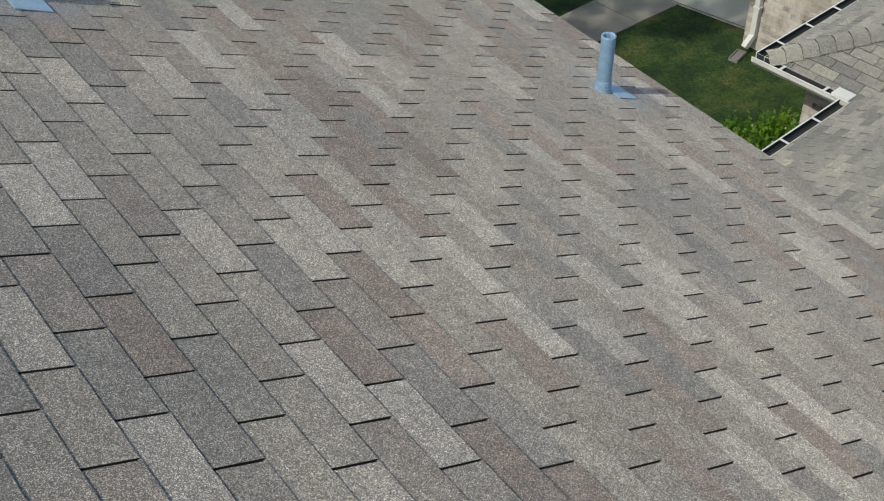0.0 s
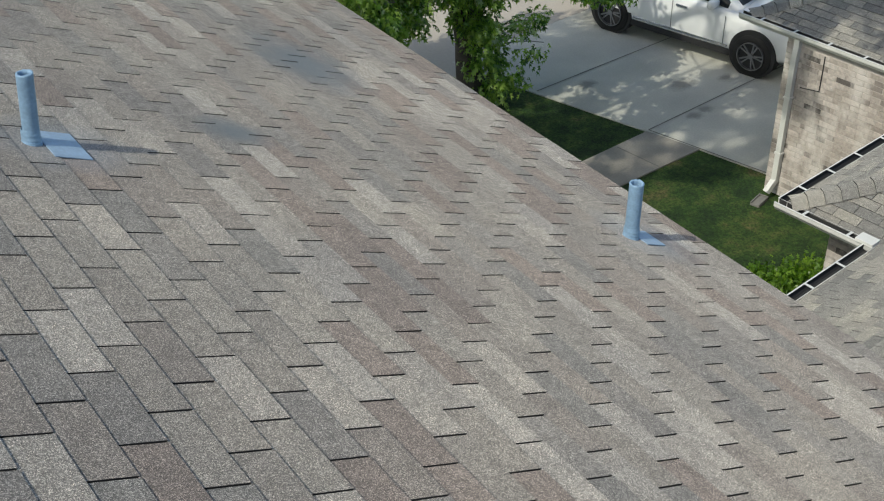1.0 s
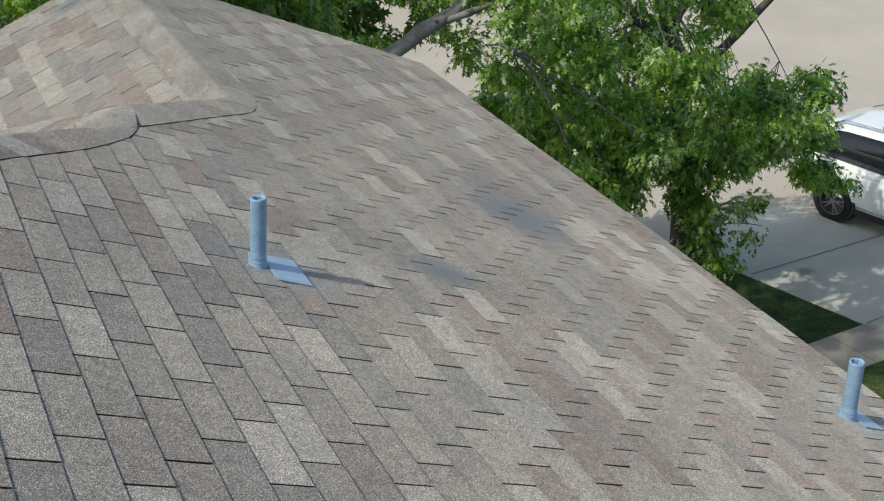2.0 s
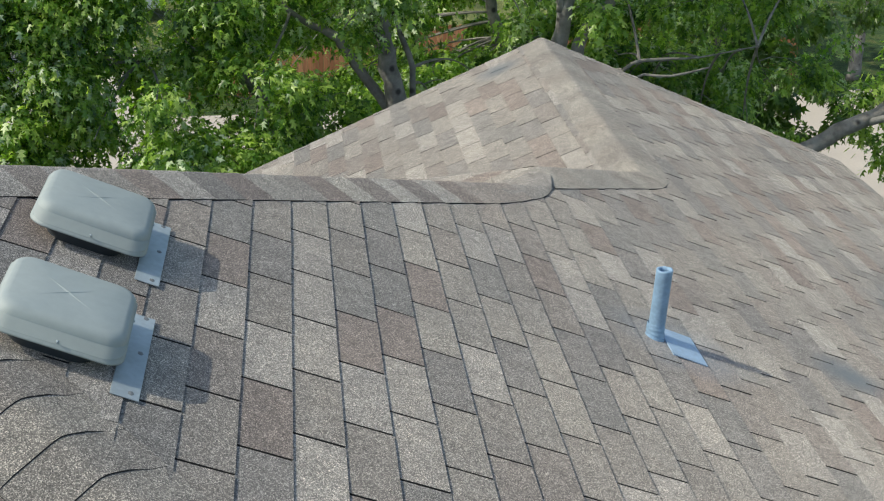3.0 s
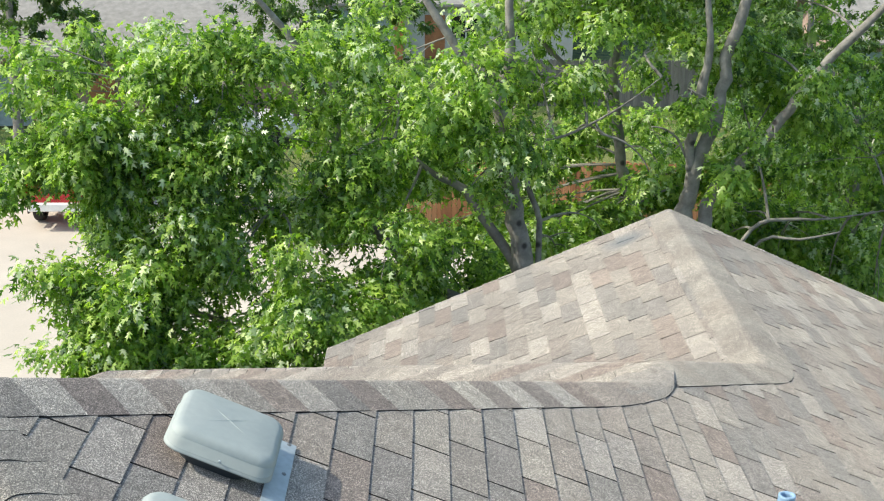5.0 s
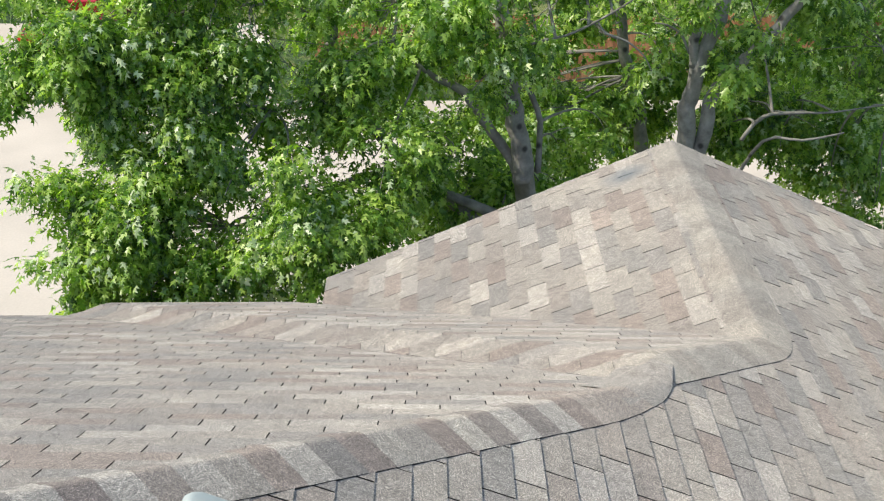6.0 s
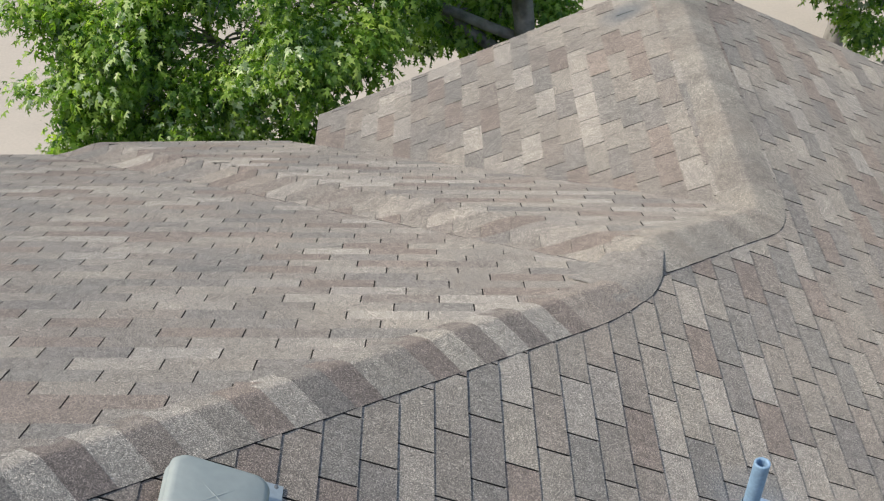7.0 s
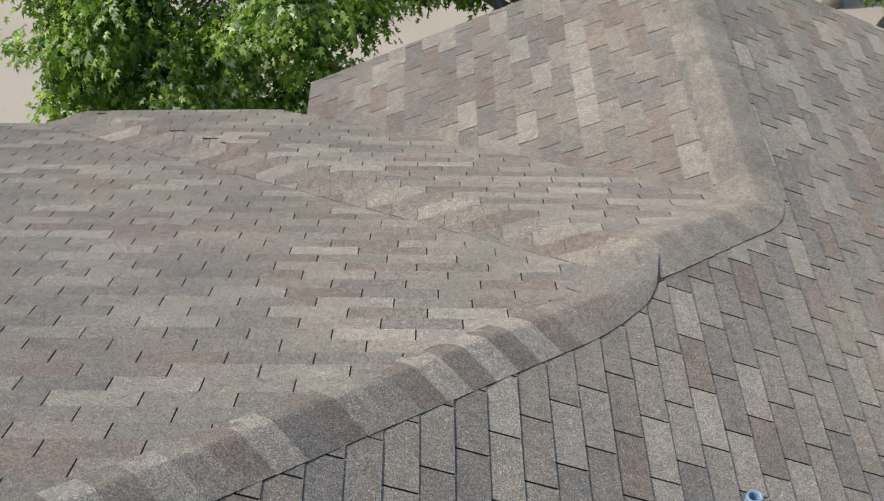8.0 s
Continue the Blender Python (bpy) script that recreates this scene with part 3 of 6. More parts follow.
for k, u0, v0 in singles:
    ob = new("shingle", TAB_MESH)
    ob.matrix_world = SLOPE_A.matrix(u0 + SLOT / 2, v0, 0.001) @ pose(0, 0, 0, rng.uniform(-0.1, 0.1), rng.uniform(-0.25, 0.25), rng.uniform(-0.25, 0.25))
    under(ob, house)


# ---- things on the roof ----
def on_roof(x, y):
    """The pose of a thing that lies on slope A: its X runs down the slope, its Y along the courses."""
    m = Matrix((SLOPE_A.d, SLOPE_A.a, SLOPE_A.n)).transposed().to_4x4()
    m.translation = (x, y, -T * x)
    return m


def rounded_rings(levels, lo, hi, corner):
    """A hood or duct from rounded rectangles one above the other: (inset, height) each, closed on top."""
    bm = bmesh.new()
    rings = []
    for inset, z in levels:
        ring = []
        r = corner - inset * 0.3
        for cx, cy, a0 in ((hi[0] - inset - r, hi[1] - inset - r, 0), (lo[0] + inset + r, hi[1] - inset - r, 90), (lo[0] + inset + r, lo[1] + inset + r, 180), (hi[0] - inset - r, lo[1] + inset + r, 270)):
            for a in range(0, 91, 15):
                t = radians(a0 + a)
                ring.append(bm.verts.new((cx + r * math.cos(t), cy + r * math.sin(t), z)))
        rings.append(ring)
    for r0, r1 in zip(rings, rings[1:]):
        for i in range(len(r0)):
            j = (i + 1) % len(r0)
            bm.faces.new((r0[i], r0[j], r1[j], r1[i]))
    bm.faces.new(rings[-1])
    return bm


def box_vent(x, y):
    vent = new("box_vent")
    vent.empty_display_size = 0.1
    tagged(vent, "pale grey-green metal box vent on the shingles", "roof vent", "box vents on the roof")
    part("flange", boxed((0.134, -0.187, 0.0075), (0.198, 0.205, 0.0105), None, 0.001), M_GALV, vent, "bare galvanised flange")
    # the shade beneath the hood is put into the throat's dark colour
    part("throat", rounded_rings([(0.030, 0.004), (0.024, 0.020), (0.010, 0.040), (0.006, 0.082)], (-0.138, -0.130), (0.116, 0.126), 0.062), M_DARK, vent, "vent throat, coloured dark for the shade under the hood", True)
    bm = rounded_rings([(-0.003, 0.044), (-0.003, 0.048), (0.000, 0.051), (0.0008, 0.056), (0.0034, 0.081), (0.0042, 0.086), (0.0075, 0.096), (0.014, 0.1035), (0.026, 0.1075), (0.100, 0.109)],
                       (-0.152, -0.140), (0.142, 0.140), 0.046)
    bm.verts.ensure_lookup_table()
    rim = bm.verts[:28]
    inner = [bm.verts.new((v.co.x * 0.972 - 0.0003, v.co.y * 0.975, 0.044)) for v in rim]
    deep = [bm.verts.new((v.co.x, v.co.y, 0.084)) for v in inner]
    for i in range(len(inner)):
        j = (i + 1) % len(inner)
        bm.faces.new((rim[j], rim[i], inner[i], inner[j]))
        bm.faces.new((inner[j], inner[i], deep[i], deep[j]))
    bm.faces.new(list(reversed(deep)))
    part("hood", bm, M_VENT, vent, "", True)
    for turn in (40, -40):
        bm = bmesh.new()
        a, b = radians(turn), 0.078
        ends = [bm.verts.new((-0.012 + math.cos(a) * s * b, math.sin(a) * s * b, 0.1087)) for s in (-1, 1)]
        mids = [bm.verts.new((-0.012 - math.sin(a) * s * 0.006, math.cos(a) * s * 0.004, 0.1087)) for s in (-1, 1)]
        peak = bm.verts.new((-0.012, 0, 0.1110))
        for p, q in ((ends[0], mids[0]), (mids[0], ends[1]), (ends[1], mids[1]), (mids[1], ends[0])):
            bm.faces.new((p, q, peak))
        bmesh.ops.recalc_face_normals(bm, faces=bm.faces)
        part("crease", bm, M_VENT, vent, "pressed stiffening crease")
    for sx, sy in ((0.0, -0.141), (0.1425, 0.06)):
        bm = bmesh.new()
        bmesh.ops.create_icosphere(bm, subdivisions=1, radius=0.004, matrix=Matrix.Translation((sx, sy, 0.062)))
        part("screw", bm, M_GALV, vent)
    for sy, sx in ((-0.165, 0.178), (0.02, 0.180), (0.195, 0.176)):
        bm = bmesh.new()
        bmesh.ops.create_icosphere(bm, subdivisions=1, radius=0.008, matrix=Matrix.Translation((sx, sy, 0.010)) @ Matrix.Diagonal((1.0, 1.3, 0.3, 1)))
        part("sealant_dab", bm, M_DARK_SEAL, vent, "dark sealant dab")
    vent.matrix_world = on_roof(x, y)
    return vent


M_DARK_SEAL = plain("weathered_sealant", (0.16, 0.17, 0.18), 0.6, 0.0, 0.3, 40.0, 0.2)
box_vent(-0.508, 0.068)
box_vent(-0.500, -0.510)


def vent_pipe(x, y, tall, radius, plate, lean):
    pipe = new("vent_pipe")
    tagged(pipe, "pale blue painted plumbing vent pipe through the shingles", "vent pipe", "vent pipes on the roof")
    pipe.matrix_world = pose(x, y, -T * x)
    rnd = random.Random(int(x * 100))
    dent = [rnd.uniform(0.82, 1.06) for _ in range(28)]
    bm = bmesh.new()
    side = 28
    profile = [(radius * 1.0, -0.03), (radius, tall - 0.012), (radius * 1.02, tall - 0.004), (radius * 0.97, tall), (radius * 0.80, tall), (radius * 0.76, tall - 0.01), (radius * 0.76, tall - 0.2)]
    rings = [[bm.verts.new((r * (dent[i] if n in (4, 5) else 1) * math.cos(2 * math.pi * i / side) + lean[0] * z / tall, r * (dent[i] if n in (4, 5) else 1) * math.sin(2 * math.pi * i / side) + lean[1] * z / tall, z + (rnd.uniform(-0.002, 0.002) if n in (2, 3, 4) else 0))) for i in range(side)] for n, (r, z) in enumerate(profile)]
    for r0, r1 in zip(rings, rings[1:]):
        for i in range(side):
            j = (i + 1) % side
            bm.faces.new((r0[i], r0[j], r1[j], r1[i]))
    bm.faces.new(rings[-1])
    part("pipe", bm, M_BLUE, pipe, "", True)
    bm = bmesh.new()
    prof = [(radius * 1.16, -0.03), (radius * 1.16, 0.006), (radius * 1.06, 0.011), (radius * 1.15, 0.018), (radius * 1.15, 0.026), (radius * 1.05, 0.031), (radius * 1.13, 0.038), (radius * 1.12, 0.045), (radius * 1.04, 0.050), (radius * 1.09, 0.056), (radius * 1.0, 0.062)]
    rings = [[bm.verts.new((r * math.cos(2 * math.pi * i / side), r * math.sin(2 * math.pi * i / side), z - T * r * math.cos(2 * math.pi * i / side) * max(0.0, 1 - z / 0.06))) for i in range(side)] for r, z in prof]
    for r0, r1 in zip(rings, rings[1:]):
        for i in range(side):
            j = (i + 1) % side
            bm.faces.new((r0[i], r0[j], r1[j], r1[i]))
    part("collar", bm, M_BLUE, pipe, "ribbed painted rubber collar", True)
    lo, hi = plate
    m = Matrix((SLOPE_A.d, SLOPE_A.a, SLOPE_A.n)).transposed().to_4x4()
    bm = boxed((lo[0], lo[1], 0.006), (hi[0], hi[1], 0.0095), m)
    part("flashing", bm, M_FLASH, pipe, "flat painted flashing plate")
    bm = bmesh.new()
    ring = [bm.verts.new(m @ Vector((radius * 1.22 * math.cos(t) - 0.004, radius * 1.22 * math.sin(t), 0.0115))) for t in (2 * math.pi * i / 24 for i in range(24))]
    low = [bm.verts.new(v.co - SLOPE_A.n * 0.012) for v in ring]
    bm.faces.new(ring)
    for i in range(24):
        bm.faces.new((ring[(i + 1) % 24], ring[i], low[i], low[(i + 1) % 24]))
    part("base_ring", bm, M_BLUE, pipe)
    return pipe


vent_pipe(1.232, 0.797, 0.262, 0.0285, ((0.035, -0.115), (0.170, 0.10)), (0.016, -0.007))
vent_pipe(3.640, 0.378, 0.282, 0.0325, ((0.03, -0.08), (0.15, 0.06)), (0.004, 0.0))


# ---- ground ----
def sheet(name, points, z, mat, label, category, thick=0.0):
    bm = bmesh.new()
    vs = [bm.verts.new((x, y, z)) for x, y in points]
    f = bm.faces.new(vs)
    bm.normal_update()
    if f.normal.z < 0:
        f.normal_flip()
    if thick:
        out = bmesh.ops.extrude_face_region(bm, geom=[f])
        bmesh.ops.translate(bm, vec=(0, 0, -thick), verts=[v for v in out["geom"] if isinstance(v, bmesh.types.BMVert)])
        bmesh.ops.recalc_face_normals(bm, faces=bm.faces)
    return tagged(part(name, bm, mat), label, category, kind="structure")


sheet("ground", [(-900, -900), (900, -900), (900, 900), (-900, 900)], GROUND - 0.02, M_GRASS, "mown green lawn with yellowed patches", "lawn")
sheet("road", [(-60, 14.6), (9.0, 14.6), (10.4, 13.3), (12.3, 13.5), (12.2, 14.0), (60, 19.5), (60, 36), (12, 30), (-4, 30), (-5, 37.5), (-60, 37.5)], GROUND, M_PALE_ROAD, "sun-bleached concrete street beyond the trees", "road", 0.12)
DRIVE = [(12.25, 13.6), (12.86, 11.72), (13.35, 10.2), (13.64, 9.3), (13.97, 8.15), (14.1, 7.4), (19.9, 8.3), (19.3, 12.6), (19.0, 15.6), (12.1, 14.2)]
sheet("driveway", DRIVE, GROUND - 0.002, M_DRIVE, "grey concrete driveway with dark expansion joints", "driveway", 0.12)
sheet("front_walk", [(13.35, 10.2), (13.64, 9.3), (11.83, 9.16), (6.6, 8.6), (6.5, 9.45), (11.75, 10.03)], GROUND + 0.002, M_WALK, "narrow concrete path across the lawn", "path", 0.12)
sheet("pavement", [(22.2, 10.6), (32.0, 12.0), (30.0, 30.0), (18.5, 19.2)], GROUND + 0.02, M_PALE_ROAD, "pale concrete pavement past the grass verge", "pavement", 0.1)


def joint(a, b, width=0.022):
    a, b = Vector((*a, 0)), Vector((*b, 0))
    d = (b - a).normalized()
    s = Vector((-d.y, d.x, 0)) * width / 2
    return sheet("expansion_joint", [(p.x, p.y) for p in (a - s, b - s, b + s, a + s)], GROUND + 0.006, M_JOINT, "dark expansion joint in the concrete", "joint")


for a, b in (((13.40, 10.21), (18.9, 10.85)), ((12.75, 12.28), (18.6, 12.8)), ((13.40, 10.21), (13.97, 8.2)), ((12.62, 10.07), (12.75, 9.26)), ((11.2, 9.98), (11.3, 9.1))):
    joint(a, b)


# ---- trees ----
def leaf_mesh(name, spots, size, rs, droop=0.7, lean=0.0):
    """Leaves at the given spots, one per spot: a folded, lobed blade each, hanging to its own side."""
    n = len(spots)
    face_to = rs.normal(0, 0.42, (n, 3)) + lean * 0.6
    face_to[:, 2] += 0.8
    tip = rs.normal(0, 0.34, (n, 3)) + lean * 0.8
    tip[:, 2] -= droop
    tip /= np.linalg.norm(tip, axis=1, keepdims=True)
    side = np.cross(tip, face_to)
    side /= np.linalg.norm(side, axis=1, keepdims=True)
    up = np.cross(side, tip)
    up *= np.sign((up * face_to).sum(1, keepdims=True))
    half = [(0.18, 0.33, -0.12), (0.30, 0.085, -0.02), (0.62, 0.36, -0.20), (0.62, 0.10, -0.05)]
    shape = np.array([(0.0, 0.0, 0.0)] + half + [(1.0, 0.0, -0.16)] + [(x, -y, z) for x, y, z in reversed(half)])
    length = size * rs.uniform(0.6, 1.3, n)
    curl = rs.uniform(-0.4, 2.8, n)
    verts = spots[:, None, :] + length[:, None, None] * (shape[None, :, 0:1] * tip[:, None] + shape[None, :, 1:2] * side[:, None] + (shape[None, :, 2:3] * curl[:, None, None]) * up[:, None])
    face = np.array([0, 1, 2, 3, 4, 5, 0, 5, 6, 7, 8, 9])
    loops = (np.arange(n)[:, None] * 10 + face[None]).ravel()
    me = bpy.data.meshes.new(name)
    me.vertices.add(n * 10)
    me.vertices.foreach_set("co", verts.astype(np.float32).ravel())
    me.loops.add(len(loops))
    me.loops.foreach_set("vertex_index", loops.astype(np.int32))
    me.polygons.add(n * 2)
    me.polygons.foreach_set("loop_start", np.arange(0, n * 12, 6, dtype=np.int32))
    me.polygons.foreach_set("loop_total", np.full(n * 2, 6, dtype=np.int32))
    me.update()
    me.validate()
    return me


def bent(a, b, c, n):
    """Points along a soft bend from a by b to c."""
    return [a.lerp(b, i / n).lerp(b.lerp(c, i / n), i / n) for i in range(n + 1)]


def tree(name, label, limbs, lobes, size, seed, mat, per_clump=40, twig=True, bark=None, gaps=-0.22):
    """A tree: limbs as lists of (x, y, z, radius), and a crown of leaf clumps within uneven lobes (x, y, z, rx, ry, rz, clumps)."""
    rs = np.random.RandomState(seed)
    rnd = random.Random(seed)
    base = limbs[0][0]
    tr = thing(name, label, "tree", (base[0], base[1], GROUND))
    bpy.context.view_layer.update()
    nodes = []
    for i, limb in enumerate(limbs):
        pts, radii = [], []
        for n, (p, q) in enumerate(zip(limb, limb[1:])):
            before, after = limb[max(n - 1, 0)], limb[min(n + 2, len(limb) - 1)]
            a, b, c, d = (Vector(v[:3]) for v in (before, p, q, after))
            steps = max(3, int((c - b).length / 0.25))
            for s in range(steps):
                f = s / steps
                bend = b + 0.5 * f * ((c - a) + f * (2 * a - 5 * b + 4 * c - d + f * (3 * b - a - 3 * c + d)))
                pts.append(bend + Vector((rnd.gauss(0, 1), rnd.gauss(0, 1), rnd.gauss(0, 0.4))) * min(0.012, 0.12 * p[3]))
                radii.append((p[3] + (q[3] - p[3]) * f) * rnd.uniform(0.93, 1.08))
        pts.append(Vector(limb[-1][:3]))
        radii.append(limb[-1][3])
        nodes += pts
        under(part("trunk" if i == 0 else "limb", tube(bmesh.new(), pts, radii, 12), bark or M_BARK, None, "", True), tr)
    spots, leans = [], []
    twigs = bmesh.new()
    for x, y, z, rx, ry, rz, count in lobes:
        centre = Vector((x, y, z))
        start = min(nodes, key=lambda p: (p - centre).length)
        if twig and (start - centre).length > 0.3:
            mid = start.lerp(centre, 0.5) + Vector((rnd.gauss(0, 0.12), rnd.gauss(0, 0.12), 0.18))
            stem = bent(start, mid, centre, 6)
            tube(twigs, stem, [0.018, 0.016, 0.013, 0.011, 0.009, 0.007, 0.005], 6)
        else:
            stem = [centre]
        for c in range(max(4, int(count * 0.62))):
            d = rs.normal(0, 1, 3)
            d /= np.linalg.norm(d)
            r = rs.uniform(0.25, 1.0) ** 0.45
            spot = np.array([x + d[0] * r * rx, y + d[1] * r * ry, z + d[2] * r * rz])
            if noise.noise(Vector(spot) * 1.1 + Vector((seed, 0, 0))) < gaps:
                continue
            if twig and c % 5 == 0:
                out = Vector(spot)
                root = stem[rnd.randrange(len(stem) // 2, len(stem))]
                bend = root.lerp(out, 0.5) + Vector((rnd.gauss(0, 0.08), rnd.gauss(0, 0.08), rnd.gauss(0.08, 0.08)))
                tube(twigs, bent(root, bend, out, 4), [0.007, 0.006, 0.005, 0.004, 0.002], 4)
            m = int(per_clump * rs.uniform(1.0, 3.3))
            off = rs.normal(0, 1, (m, 3)) * (0.105, 0.105, 0.075)
            outward = off / (np.linalg.norm(off, axis=1, keepdims=True) + 1e-6)
            off[:, 2] -= np.abs(rs.normal(0, 0.06, m))
            spots.append(spot + off)
            leans.append(np.tile(d * 0.25 + rs.normal(0, 0.2, 3), (m, 1)) + outward * 0.75)
    if len(twigs.verts):
        tagged(under(part("branchwork", twigs, bark or M_BARK), tr), kind="stuff")
    else:
        twigs.free()
    me = leaf_mesh("crown", np.concatenate(spots), size, rs, 0.62, np.concatenate(leans))
    tagged(under(meshed("crown", me, mat), tr), kind="stuff")
    return tr


G = GROUND
tree("maple_tree", "tall silver maple with several grey trunks behind the gable",
     [[(2.85, 10.4, G, 0.164), (2.80, 10.4, -4.6, 0.123), (2.77, 10.4, -2.3, 0.0943), (2.79, 10.4, -1.93, 0.0861), (2.83, 10.4, -1.58, 0.082), (2.92, 10.4, -1.36, 0.0738), (3.02, 10.4, -1.10, 0.0697), (3.08, 10.4, -0.74, 0.0656), (3.11, 10.4, -0.40, 0.0615), (3.19, 10.4, -0.12, 0.0574), (3.4, 10.5, 0.6, 0.0492), (3.7, 10.7, 2.2, 0.0216)],
      [(2.80, 10.4, -3.4, 0.082), (2.97, 10.4, -2.33, 0.0754), (3.01, 10.4, -1.98, 0.0697), (3.14, 10.4, -1.71, 0.0656), (3.28, 10.4, -1.57, 0.0615), (3.44, 10.4, -1.40, 0.0574), (3.64, 10.4, -1.17, 0.0533), (3.80, 10.4, -0.95, 0.0508), (3.97, 10.4, -0.68, 0.0492), (4.17, 10.4, -0.42, 0.0476), (4.43, 10.4, -0.16, 0.0451), (4.9, 10.5, 0.3, 0.0324), (5.8, 10.8, 1.1, 0.0144)],
      [(2.82, 10.4, -1.6, 0.0574), (2.78, 10.38, -1.32, 0.0558), (2.85, 10.36, -0.93, 0.0533), (2.88, 10.36, -0.58, 0.0492), (2.92, 10.38, -0.2, 0.036), (2.8, 10.5, 0.9, 0.0216)],
      [(2.74, 10.38, -1.45, 0.0144), (2.64, 10.38, -1.25, 0.013), (2.49, 10.38, -1.15, 0.0101), (2.36, 10.38, -1.13, 0.00576)],
      [(3.3, 10.4, -3.0, 0.0216), (3.45, 9.8, -2.2, 0.0158), (3.80, 9.6, -2.12, 0.013), (4.20, 9.6, -2.04, 0.00864)],
      [(3.5, 10.9, -2.6, 0.0245), (3.74, 11.0, -2.36, 0.0216), (4.08, 11.0, -2.32, 0.0187), (4.52, 11.0, -2.31, 0.0108), (5.2, 11.0, -2.2, 0.00576)]],
     [(3.55, 9.95, -1.15, 0.24, 0.2, 0.18, 10), (4.0, 9.95, -0.62, 0.26, 0.2, 0.2, 12), (3.2, 9.95, -1.6, 0.2, 0.2, 0.16, 7), (2.85, 9.95, -0.75, 0.24, 0.2, 0.2, 9), (4.9, 12.0, -3.4, 0.5, 0.4, 0.4, 24), (5.1, 12.0, -2.9, 0.5, 0.4, 0.4, 24), (4.3, 12.0, -2.8, 0.45, 0.4, 0.4, 22), (5.5, 12.0, -3.9, 0.45, 0.4, 0.35, 20), (3.8, 12.2, -2.6, 0.35, 0.4, 0.35, 14), (3.65, 11.4, -0.5, 0.45, 0.4, 0.4, 22), (4.25, 11.4, -1.05, 0.45, 0.4, 0.4, 22), (3.6, 12.3, -2.95, 0.4, 0.35, 0.3, 26), (4.05, 12.3, -2.85, 0.4, 0.35, 0.3, 24), (3.05, 10.8, -0.3, 0.4, 0.4, 0.3, 16), (2.7, 11.8, 0.5, 1.0, 0.9, 0.7, 40), (4.1, 12.0, 0.0, 1.2, 0.9, 0.6, 22), (5.6, 12.2, -0.4, 1.3, 0.9, 0.8, 20), (2.2, 11.9, 0.2, 1.2, 1.0, 0.8, 60), (1.5, 11.8, 1.4, 1.0, 1.0, 0.6, 95), (2.3, 12.2, 1.8, 0.9, 0.9, 0.6, 50),
      (5.2, 12.6, -1.6, 1.2, 1.0, 0.9, 70), (6.5, 12.4, -1.4, 1.1, 1.0, 1.1, 18), (3.6, 12.6, -0.9, 1.2, 0.9, 0.7, 40), (4.6, 13.2, -3.0, 1.2, 0.8, 0.8, 60), (6.2, 13.0, -3.3, 1.1, 0.8, 0.8, 60),
      # unseen high lobes, added to keep sun and sky off the leaves behind
      (1.6, 12.2, 0.95, 1.1, 0.9, 0.5, 105), (2.9, 12.4, 1.0, 1.1, 0.9, 0.5, 115), (4.0, 12.3, 0.8, 1.0, 0.9, 0.45, 100), (0.3, 12.0, 1.3, 1.0, 0.9, 0.5, 60), (2.4, 11.2, 0.95, 1.1, 0.7, 0.5, 60),
      (2.0, 8.8, 1.9, 1.3, 1.0, 0.5, 70), (3.6, 8.6, 2.0, 1.4, 1.0, 0.5, 80), (0.6, 9.4, 2.6, 1.2, 1.0, 0.6, 70)], 0.106, 11, M_LEAF)
